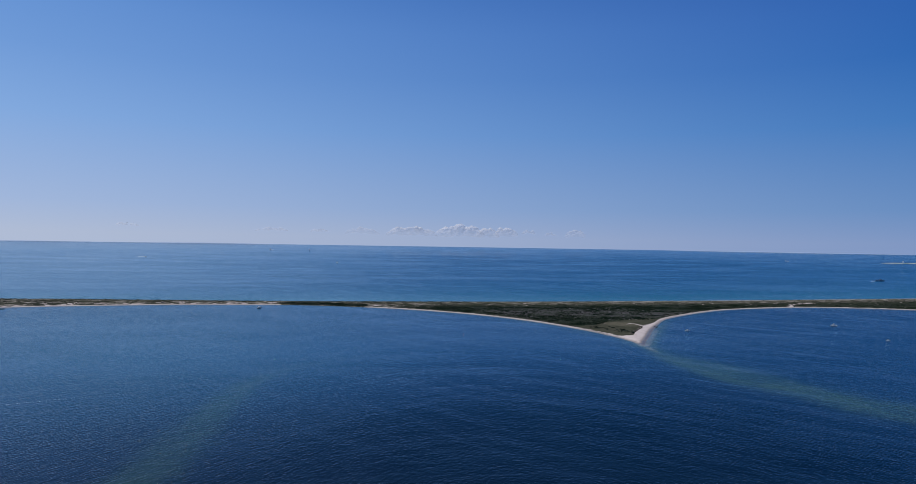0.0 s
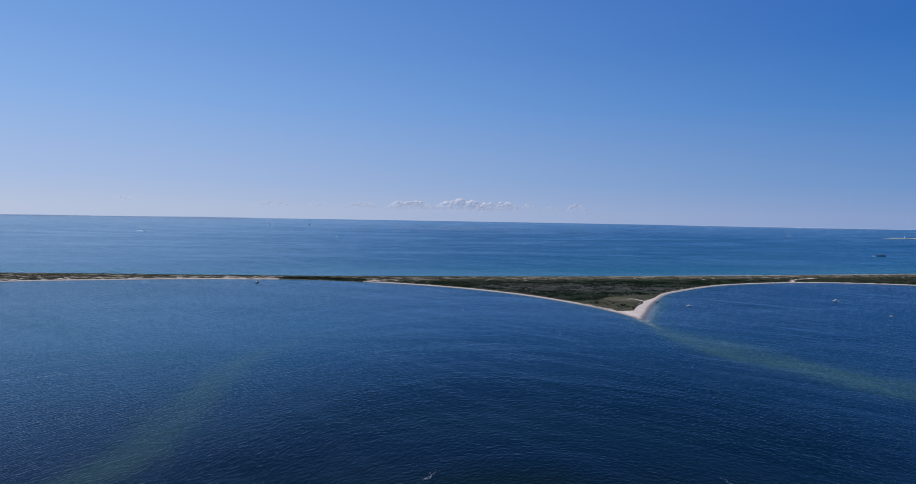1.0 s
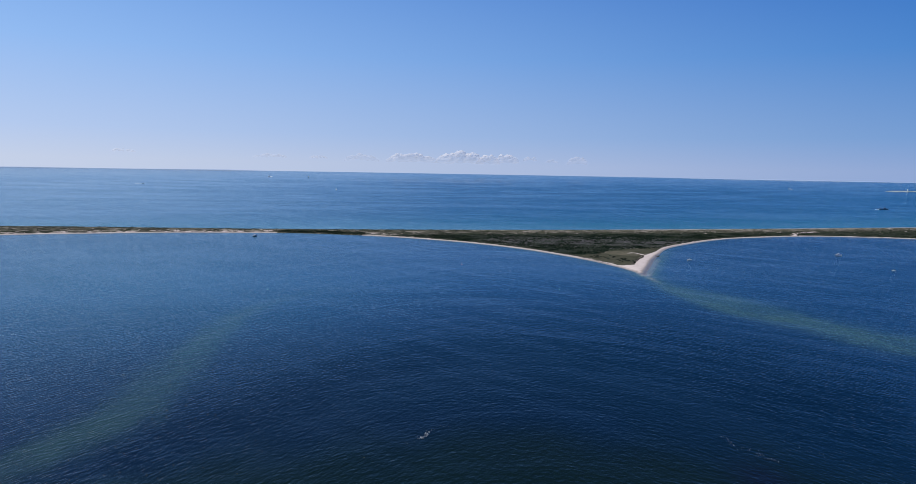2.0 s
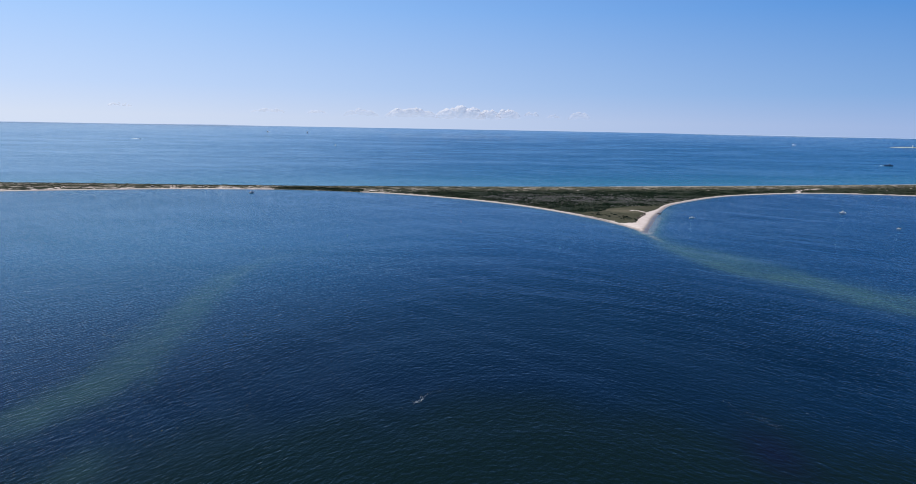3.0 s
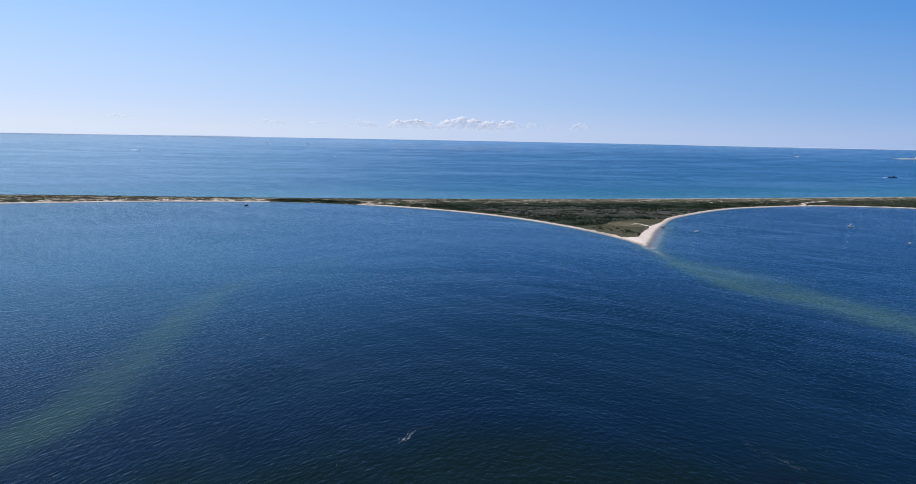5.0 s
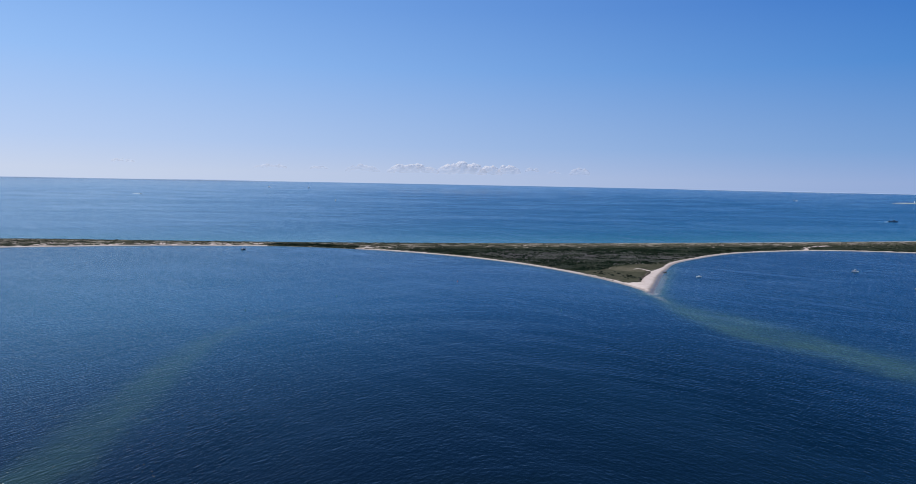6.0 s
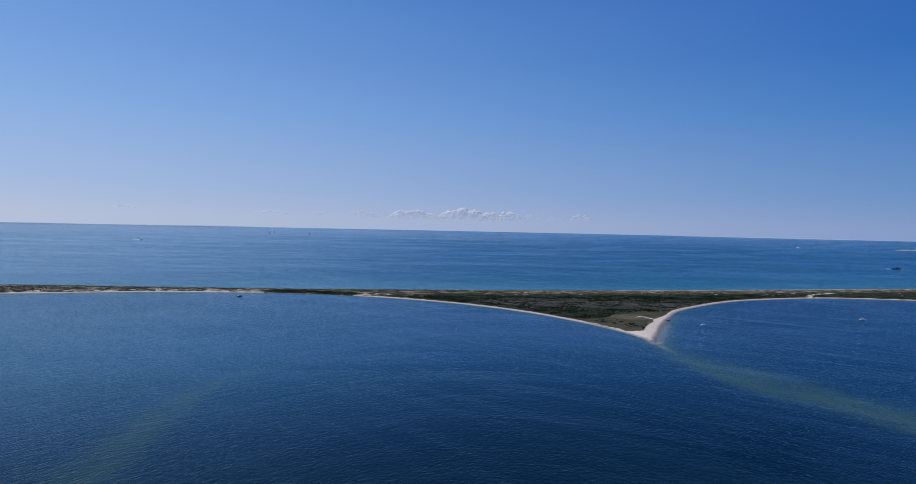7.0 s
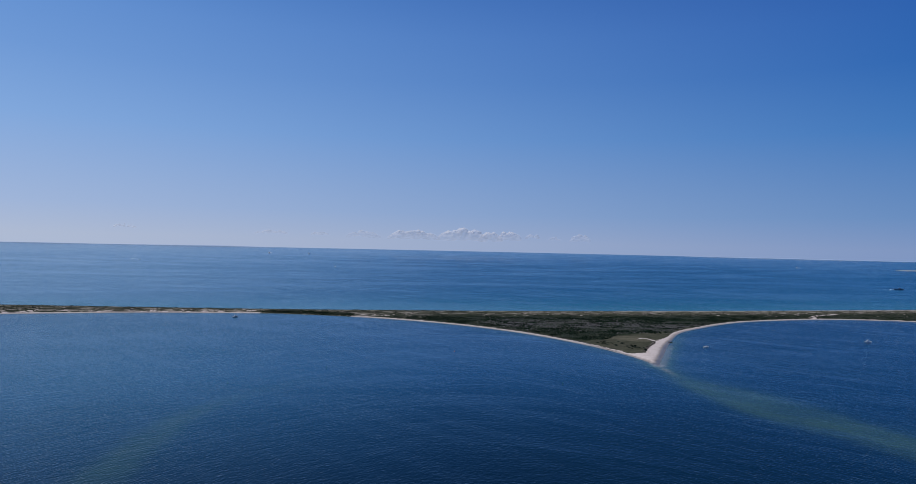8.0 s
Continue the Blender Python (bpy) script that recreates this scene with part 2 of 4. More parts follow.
def cloud_material(name, solid):
    """Droplets scatter light on through the cloud, so its shaded side glows too; transparency, most at the base, stands
    in for haze in front.
    """
    k = Nodes(name)
    white = k.mix(k.noise(60.0, 3.0, 0.6), (0.95, 0.87, 0.85), (0.98, 0.91, 0.88))
    # normals bent up and sunward even out the shading, as light wandering inside droplets would
    soft = k.t.nodes.new("ShaderNodeVectorMath")
    soft.operation = "MULTIPLY_ADD"
    k.put(soft.inputs[0], k.t.nodes.new("ShaderNodeNewGeometry").outputs["Normal"])
    soft.inputs[1].default_value, soft.inputs[2].default_value = (0.5, 0.5, 0.5), (-0.35, 0.1, 0.55)
    front, through_it = k.add("ShaderNodeBsdfDiffuse", Color=white, Normal=soft.outputs[0]), k.add("ShaderNodeBsdfTranslucent", Color=white)
    both = k.t.nodes.new("ShaderNodeMixShader")
    both.inputs[0].default_value = 0.40
    k.put(both.inputs[1], front)
    k.put(both.inputs[2], through_it)
    clear = k.add("ShaderNodeBsdfTransparent")
    thin = k.t.nodes.new("ShaderNodeMixShader")
    high = k.add("ShaderNodeSeparateXYZ", 2, Vector=k.t.nodes.new("ShaderNodeNewGeometry").outputs["Position"])
    k.put(thin.inputs[0], k.math("MULTIPLY", k.ramp(k.noise(45.0, 4.0, 0.6), 0.2, 0.75, solid * 0.35, solid), k.ramp(high, 148.0, 215.0, 0.3, 1.0)))
    k.put(thin.inputs[1], clear)
    k.put(thin.inputs[2], both.outputs[0])
    k.t.nodes.remove(k.b)
    k.t.links.new(thin.outputs[0], k.t.nodes["Material Output"].inputs["Surface"])
    return k.m


SEA, LAND = sea_material(), land_material()
# leaf colours hold added blue, for the haze in front of them
THICKET = leaf_material("thicket_leaves", (0.005, 0.009, 0.006), (0.021, 0.036, 0.023), (0.070, 0.083, 0.064))
GREY_SCRUB = leaf_material("bare_twigs", (0.066, 0.063, 0.063), (0.195, 0.186, 0.184), (0.120, 0.122, 0.110))
GREEN_SCRUB = leaf_material("dune_scrub_leaves", (0.007, 0.012, 0.008), (0.032, 0.040, 0.029), (0.058, 0.060, 0.052))
FRESH_SCRUB = leaf_material("fresh_scrub_leaves", (0.022, 0.034, 0.018), (0.066, 0.085, 0.048), (0.090, 0.098, 0.072))
BARK = paint("bark", (0.13, 0.10, 0.08), 0.9)
WHITE, NAVY, BLACK = paint("white_gelcoat", (0.78, 0.79, 0.80), 0.3), paint("navy_hull_paint", (0.018, 0.026, 0.05), 0.35), paint("black_paint", (0.02, 0.02, 0.022), 0.5)
GREY, WOOD, STEEL = paint("grey_deck_paint", (0.14, 0.15, 0.16), 0.6), paint("weathered_wood", (0.16, 0.12, 0.09), 0.85), paint("galvanised_steel", (0.42, 0.42, 0.43), 0.45, 0.8)
GLASS = paint("tinted_glass", (0.015, 0.02, 0.025), 0.08)
RED, GREEN = paint("red_buoy_paint", (0.30, 0.03, 0.025), 0.5), paint("green_buoy_paint", (0.02, 0.09, 0.045), 0.5)
# dark ship paint, lightened and blued for the haze between
HAZED_DARK = paint("hazed_ship_paint", (0.090, 0.145, 0.220), 0.6)
SAIL = paint("sailcloth", (0.82, 0.81, 0.78), 0.8)
FOAM = paint("sea_foam", (0.82, 0.85, 0.86), 0.9, 0.0, 0.05)
WAVELET = Nodes("wavelet_water").done(Base_Color=(0.010, 0.030, 0.036), Roughness=0.22, IOR=1.333, Specular_IOR_Level=0.5)
WRACK = paint("dry_seaweed", (0.045, 0.035, 0.026), 0.95)
RUBBER = paint("rubber", (0.02, 0.02, 0.02), 0.8)
# the haze before the far coast is put into this pale blue
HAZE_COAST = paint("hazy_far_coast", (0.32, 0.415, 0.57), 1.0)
CLOUD, THIN_CLOUD = cloud_material("cloud_white", 0.31), cloud_material("cloud_thin", 0.20)


# ---- helpers for shapes ----
def mesh_of(name, verts, faces, material, smooth=False):
    me = bpy.data.meshes.new(name)
    me.from_pydata([tuple(v) for v in verts], [], [tuple(f) for f in faces])
    me.materials.append(material)
    if smooth:
        me.polygons.foreach_set("use_smooth", [True] * len(me.polygons))
    me.update()
    return me


def part(name, bm, material, parent, label=""):
    bmesh.ops.recalc_face_normals(bm, faces=bm.faces)
    me = bpy.data.meshes.new(name)
    bm.to_mesh(me)
    bm.free()
    me.materials.append(material)
    ob = new(name, me)
    ob.parent = parent
    return tagged(ob, label)


def thing(name, at, label, category, group="", turn=0.0):
    ob = new(name)
    ob.matrix_basis = pose(*at, 0, 0, turn)
    return tagged(ob, label, category, group)


def box(bm, size, at, bevel=0.0, taper=1.0, lean=0.0):
    """A bevelled box; taper narrows its top, lean moves the top along x."""
    r = bmesh.ops.create_cube(bm, size=1.0)["verts"]
    for v in r:
        top = v.co.z > 0
        v.co.x *= size[0] * (taper if top else 1)
        v.co.y *= size[1] * (taper if top else 1)
        v.co.z *= size[2]
        v.co += Vector(at) + Vector((lean if top else 0, 0, 0))
    if bevel:
        es = list({e for v in r for e in v.link_edges})
        bmesh.ops.bevel(bm, geom=es, offset=bevel, segments=2, affect="EDGES", profile=0.5)
    return bm


def rod(bm, a, b, r0, r1=None, sides=8):
    a, b = Vector(a), Vector(b)
    m = Matrix.Translation((a + b) / 2) @ (b - a).to_track_quat("Z", "Y").to_matrix().to_4x4()
    bmesh.ops.create_cone(bm, cap_ends=True, segments=sides, radius1=r0, radius2=r0 if r1 is None else r1, depth=(b - a).length, matrix=m)
    return bm


def spline(points, step):
    """A smooth line through a few points, as an array with about one vertex a step."""
    p = np.array(points, float)
    p = np.vstack([2 * p[0] - p[1], p, 2 * p[-1] - p[-2]])
    out = []
    for i in range(1, len(p) - 2):
        n = max(2, int(np.linalg.norm(p[i + 1] - p[i]) / step))
        u = np.arange(n)[:, None] / n
        a, b, c, d = p[i - 1], p[i], p[i + 1], p[i + 2]
        out.append(0.5 * (2 * b + (c - a) * u + (2 * a - 5 * b + 4 * c - d) * u**2 + (3 * b - a - 3 * c + d) * u**3))
    return np.vstack(out + [p[-2:-1]])


def step01(x, lo, hi):
    u = np.clip((x - lo) / (hi - lo), 0, 1)
    return u * u * (3 - 2 * u)


def far_from(line, x, y, width=None):
    """The distance of points from a line, in chunks; with width, in widths that change along it."""
    a, b = line[:-1], line[1:]
    d = b - a
    out = np.empty(len(x))
    for s in range(0, len(x), 20000):
        p = np.stack([x[s : s + 20000], y[s : s + 20000]], 1)[:, None]
        u = np.clip(((p - a) * d).sum(-1) / (d * d).sum(-1), 0, 1)
        r = np.linalg.norm(p - a - u[..., None] * d, axis=-1)
        if width is not None:
            r = r / (width[:-1] + u * (width[1:] - width[:-1]))
        out[s : s + 20000] = r.min(1)
    return out


def inside(poly, x, y):
    hit = np.zeros(len(x), bool)
    a, b = poly, np.roll(poly, -1, axis=0)
    for (ax, ay), (bx, by) in zip(a, b):
        if ay != by:
            hit ^= ((ay > y) != (by > y)) & (x < (bx - ax) * (y - ay) / (by - ay) + ax)
    return hit


def waves2(x, y, size, seed):
    """Smooth random heights between about -1 and 1, from a few crossing sines."""
    rng = np.random.default_rng(seed)
    out = np.zeros(len(x))
    for _ in range(9):
        ang, ph, f = rng.uniform(0, math.tau), rng.uniform(0, math.tau), rng.uniform(0.6, 1.9) / size
        out += np.sin((x * math.cos(ang) + y * math.sin(ang)) * f * math.tau + ph + 1.3 * np.sin((x * math.sin(ang) - y * math.cos(ang)) * f * 2.1 + ph))
    return out / 4.5


# ---- plan of the coast ----
BAY_SHORE = spline([(-1350, 620), (-900, 770), (-640, 927), (-528, 974), (-427, 1008), (-310, 1027), (-237, 1033), (-141, 1015), (-57, 983), (22, 935), (91, 870), (145, 791), (170, 738), (183, 698), (189, 668)], 10)
COVE_SHORE = spline([(189, 668), (198, 695), (213, 734), (227, 773), (251, 833), (286, 909), (333, 969), (399, 1037), (460, 1078), (571, 1124), (665, 1130), (768, 1111), (1000, 1040), (1400, 900)], 10)
SEA_SHORE = spline([(1500, 1530), (876, 1356), (536, 1258), (266, 1190), (24, 1140), (-243, 1098), (-500, 1078), (-700, 1062), (-1450, 960)], 20)
COAST = np.vstack([BAY_SHORE, COVE_SHORE[1:], SEA_SHORE])
NEAR_SHORE = np.vstack([BAY_SHORE, COVE_SHORE[1:]])


def sea_level(r):
    """The sheet of the sea lifts towards its rim, to lie where the true horizon lies."""
    return 74.0 * np.maximum(0.0, (np.asarray(r, float) - 2500.0) / 2400.0) ** 2


# ---- sea ----
def build_sea():
    rings = [0.0, 60.0, 110.0] + list(np.arange(140, 1300, 9.0)) + list(np.arange(1300, 1800, 25.0)) + list(np.linspace(1800, 4900, 36))
    ahead = np.radians(np.concatenate([np.arange(-44, 10, 0.5), np.arange(10, 26, 0.25), np.arange(26, 44.01, 0.5)]))
    behind = np.radians(np.arange(44, 316, 4.0))[1:]
    az = np.concatenate([ahead, behind])
    r, a = np.meshgrid(rings[1:], az, indexing="ij")
    x, y = (r * np.sin(a)).ravel(), (r * np.cos(a)).ravel()
    z = sea_level(r.ravel())
    n = len(az)
    verts = [(0, 0, 0)] + list(zip(x, y, z))
    faces = [(0, 1 + (i + 1) % n, 1 + i) for i in range(n)]
    for k in range(len(rings) - 2):
        o = 1 + k * n
        faces += [(o + i, o + (i + 1) % n, o + n + (i + 1) % n, o + n + i) for i in range(n)]
    me = mesh_of("water", verts, faces, SEA, True)
    # how strongly pale sand shows through: shelving beaches and two long bars
    near, cove, out = (far_from(line, x, y) for line in (BAY_SHORE, COVE_SHORE, SEA_SHORE))
    flat = (1 - step01(y, 760, 1000)) * (1 - step01(cove, 3, 20)) * 0.84
    shelf = np.maximum(0.80 * np.exp(-near / 9.0) + 0.62 * np.exp(-cove / 8.0) + 0.25 * np.exp(-out / 40.0), flat)
    # the bar that runs on from the point: steep towards the bay, shelving towards the cove
    bay_side = spline([(186, 668), (187, 655), (186, 609), (185, 584), (192, 534), (200, 498), (212, 477), (224, 462), (234, 444), (249, 408), (275, 376), (350, 310), (430, 260)], 12)
    cove_side = spline([(196, 676), (195, 640), (197, 616), (212, 589), (226, 563), (238, 538), (246, 506), (255, 483), (266, 467), (273, 447), (290, 426), (370, 356), (450, 306)], 12)
    db, dc = far_from(bay_side, x, y), far_from(cove_side, x, y)
    on_bar = inside(np.vstack([bay_side, cove_side[::-1]]), x, y)
    b = np.where(on_bar, 0.45 + 0.10 * step01(np.minimum(db, dc), 0, 12), 0.45 * np.exp(-np.where(db < dc, db / 5.0, dc / 9.0)))
    b = b + 0.44 * np.exp(-np.hypot(x - 190, y - 650) / 46.0) * step01(-db, -14, -2)
    west = spline([(-70, 606), (-112, 552), (-137, 500), (-145, 460), (-143, 421), (-139, 377), (-137, 343), (-133, 307), (-131, 276), (-137, 250), (-146, 228), (-160, 205)], 12)
    wide = np.interp(np.linspace(0, 1, len(west)), [0, 0.25, 0.5, 0.7, 0.85, 1], [6.0, 8.0, 11.5, 14.5, 14.0, 12.0])
    ragged = 1 + 0.22 * waves2(x, y, 22, 52)
    c = np.exp(-((far_from(west, x, y, wide) * ragged) ** 3)) * 0.31 * step01(-y, -620, -420)
    c = np.maximum(c, 0.22 * np.exp(-((np.hypot(x + 104, 0.7 * (y - 210)) / 8) ** 2)))
    shoal = np.clip(np.maximum.reduce([shelf, b, c]), 0, 1)
    inside_sea = 0.75 * step01(y - 0.12 * x, 1040, 1120)
    in_bay = 1 - step01(y - 0.12 * x, 1000, 1070)
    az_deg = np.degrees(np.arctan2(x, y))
    # a meadow of eelgrass darkens the bed below the start of the flight
    edge = np.maximum(210.0, 268.0 - 0.0026 * (x - 30) ** 2) + 10 * waves2(x, y, 60, 51)
    weed = 1 - step01(y, edge - 35, edge + 25)
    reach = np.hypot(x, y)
    # the length of a crest from side to side
    run = np.arange(-4900, 4901, 4.0)
    slope = 0.15 - 1.145 * np.tanh((run - 19) / 110)
    offshore = y - 0.12 * x
    # more tilt darkens the water on the right, less brightens the left
    wave_tilt = 0.86 + in_bay * (0.50 * step01(x, -260, 160) * (1 - (0.75 - 0.55 * step01(x, 130, 300)) * step01(y, 430, 760)) + 0.22 * step01(x, 200, 340) * step01(y, 480, 620))
    wave_tilt += step01(offshore, 1060, 1300) * (0.62 * step01(az_deg, -34, 26) - 0.22 * (1 - step01(az_deg, -30, 5)))
    # less tilt towards the rim brightens the sea, standing in for haze
    wave_tilt *= 1 - 0.45 * step01(reach, 3500, 4900)
    fields = {
        "shoal": shoal,
        "along": np.interp(x, run, np.cumsum(np.sqrt(1 + slope**2) * (run[1] - run[0]))),
        "dark_spot": 0.7 * np.exp(-(((x - 106) / 9) ** 2) - ((y - 226) / 15) ** 2),
        "weed": weed,
        "dark_near": np.maximum(1 - step01(reach, 260, 640), 0.18 * step01(x, 100, 380) * in_bay),
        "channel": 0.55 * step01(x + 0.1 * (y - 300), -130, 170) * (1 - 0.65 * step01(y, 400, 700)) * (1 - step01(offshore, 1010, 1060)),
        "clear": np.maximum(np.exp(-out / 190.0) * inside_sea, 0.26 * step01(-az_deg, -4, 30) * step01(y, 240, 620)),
        "wave_tilt": wave_tilt,
        "lanes": step01(offshore, 1070, 1200) * (1 - 0.75 * step01(az_deg, -22, 6)),
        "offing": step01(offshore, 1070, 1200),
        "wash": np.exp(-(((x + 58) / 26) ** 2) - ((y - 222) / 34) ** 2),
    }
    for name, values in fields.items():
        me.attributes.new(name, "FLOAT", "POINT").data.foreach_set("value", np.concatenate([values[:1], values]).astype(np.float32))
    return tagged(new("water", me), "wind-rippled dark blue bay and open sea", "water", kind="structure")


build_sea()


# ---- land ----
def land_height(x, y):
    near, out = far_from(NEAR_SHORE, x, y), far_from(SEA_SHORE, x, y)
    beach = 1.7 * step01(near, -2, 16) * step01(out, -2, 18)
    ridge = 0.4 + 0.7 * step01(-x, -260, 40)
    dunes = ridge * np.exp(-(((out - 34) / 18) ** 2)) * step01(near, 8, 34) * (1 + 0.25 * waves2(x, y, 45, 3))
    lumps = (0.5 + 0.35 * waves2(x, y, 26, 4) + 0.3 * waves2(x, y, 60, 5)) * step01(near, 10, 34) * step01(out, 28, 60)
    return beach + dunes + np.maximum(lumps, -0.4), near, out


def forest_at(x, y, near, out):
    """How densely shrubs stand: 1 in the closed thicket, 0 on sand and meadow."""
    edge = np.interp(x, [-200, 120, 160, 167, 178, 191, 201, 227, 251, 267, 293, 340], [700, 800, 818, 816, 824, 850, 871, 886, 890, 895, 929, 960])
    meadow = step01(y - edge, -6, 6) * step01(near, 7, 12)
    spit = step01(x, -120, -70) * meadow * step01(out, 95, 130) * (1 - 0.85 * step01(x, 400, 540))
    strip = step01(x, 380, 470) * step01(near, 5, 9) * (1 - step01(near, 20 + 14 * waves2(x, y, 70, 27), 38)) * (1 - np.exp(-(((x - 572) / 14) ** 2))) * np.clip(0.45 + 1.0 * waves2(x, 2 * y, 40, 28), 0.05, 0.9)
    return np.maximum(spit, strip)


def grove_weight(x, y, near, out):
    return step01(x, -285, -250) * (1 - step01(x, -160, -130)) * step01(near, 1, 3) * (1 - step01(near, 16, 28))


def bare_at(x, y, near, out, wood):
    grown = step01(x, -285, -262) * (1 - step01(x, -150, -130))
    w = waves2(x, 2.2 * y, 40, 7)
    blow = np.clip(-0.06 + 0.34 * w + 0.30 * waves2(x, 1.8 * y, 15, 8) + 0.30 * waves2(x, 1.6 * y, 7, 9), 0, 1)
    blow = np.clip(blow + 0.28 * step01(-x, 0, 60) * (1 - step01(near, 18, 42)), 0, 1)
    blow = np.clip(blow + 0.05 * step01(x, 120, 300) * (1 - step01(out, 60, 110)), 0, 1)
    open_dune = blow * (1 - wood) * (1 - grown)
    meadow = (y - x < 655) & (x > 120) & (x < 320) & (near > 10)
    open_dune = np.where(meadow, 0.12, open_dune)
    beach = np.maximum((1 - step01(near, 4.5, 9)) * (1 - grown), 1 - step01(out, 9 + 8 * step01(x, 180, 330), 13 + 9 * step01(x, 180, 330)))
    # a sandy gap worn through the strip behind the cove
    gap = np.exp(-(far_from(spline([(566, 1124), (578, 1150), (604, 1176), (640, 1196)], 6), x, y) / 6.5) ** 2)
    beach = np.maximum(beach, 0.7 * gap)
    # sandy apron at the point
    tip = 1 - step01(y - 0.35 * (x - 189), 722, 742)
    reach = 19 - 11 * step01(y, 790, 890)
    cove_far = 1 - step01(far_from(COVE_SHORE, x, y), reach - 5, reach)
    beach = np.maximum(beach, cove_far * (1 - step01(x, 300, 360)))
    wash = np.exp(-(far_from(spline([(213, 831), (219, 836), (225, 835), (229, 824)], 3), x, y) / 2.6) ** 2)
    return np.clip(np.maximum.reduce([open_dune, beach, np.where(x > 100, tip, 0), wash * 0.75]), 0, 1)


def build_land():
    xs = np.concatenate([np.arange(-1400, -700, 12.0), np.arange(-700, 60, 4.0), np.arange(60, 340, 2.2), np.arange(340, 900, 4.5), np.arange(900, 1450, 14.0)])
    ys = np.concatenate([np.arange(600, 660, 8.0), np.arange(660, 1080, 2.4), np.arange(1080, 1300, 4.0), np.arange(1300, 1560, 9.0)])
    gx, gy = np.meshgrid(xs, ys, indexing="ij")
    x, y = gx.ravel(), gy.ravel()
    within = inside(COAST, x, y)
    z, near, out = land_height(x, y)
    shore = np.minimum(near, out)
    z = np.where(within, z, -0.12 * shore)
    wood = forest_at(x, y, near, out)
    bare = bare_at(x, y, near, out, wood)
    keep = within | (shore < 9)
    n, rows = len(ys), len(xs)
    idx = np.arange(rows * n).reshape(rows, n)
    quad = np.stack([idx[:-1, :-1], idx[1:, :-1], idx[1:, 1:], idx[:-1, 1:]], -1).reshape(-1, 4)
    quad = quad[keep[quad].all(1)]
    used, flat = np.unique(quad, return_inverse=True)
    me = mesh_of("ground", np.stack([x, y, z], 1)[used].tolist(), flat.reshape(-1, 4).tolist(), LAND, True)
    # the tide has just left a broad wet strip on the cove side of the point
    cove = far_from(COVE_SHORE, x, y)
    wide = 1.5 + 5.0 * (1 - step01(y, 790, 930))
    wet = np.where(within, np.maximum(np.maximum(1 - step01(near, 1.0, 2.5), 0.5 * (1 - step01(near, 3.5, 5.5))), 1 - step01(cove, wide - 4, wide + 1.5)), 1.0)
    # dead grass: on the higher part of the meadow and over the seaward dunes
    dry = np.maximum(0.95 * np.exp(-((np.hypot(x - 207, y - 832) / 26) ** 4)), 0.55 * (1 - step01(out, 50, 95)) * (0.5 + 0.5 * step01(x, 20, 140)))
    pale = np.maximum(1 - step01(out, 50, 95), step01(-x, 0, 70))
    dry = np.maximum(dry, np.where((y - x < 655) & (x > 120) & (x < 320), 0.36, 0.0))
    for name, values in (("wet", wet), ("bare", bare), ("dry", dry), ("pale", pale)):
        me.attributes.new(name, "FLOAT", "POINT").data.foreach_set("value", values[used].astype(np.float32))
    return tagged(new("ground", me), "low sandy spit with pale beaches and dune grass", "ground", kind="structure")


build_land()


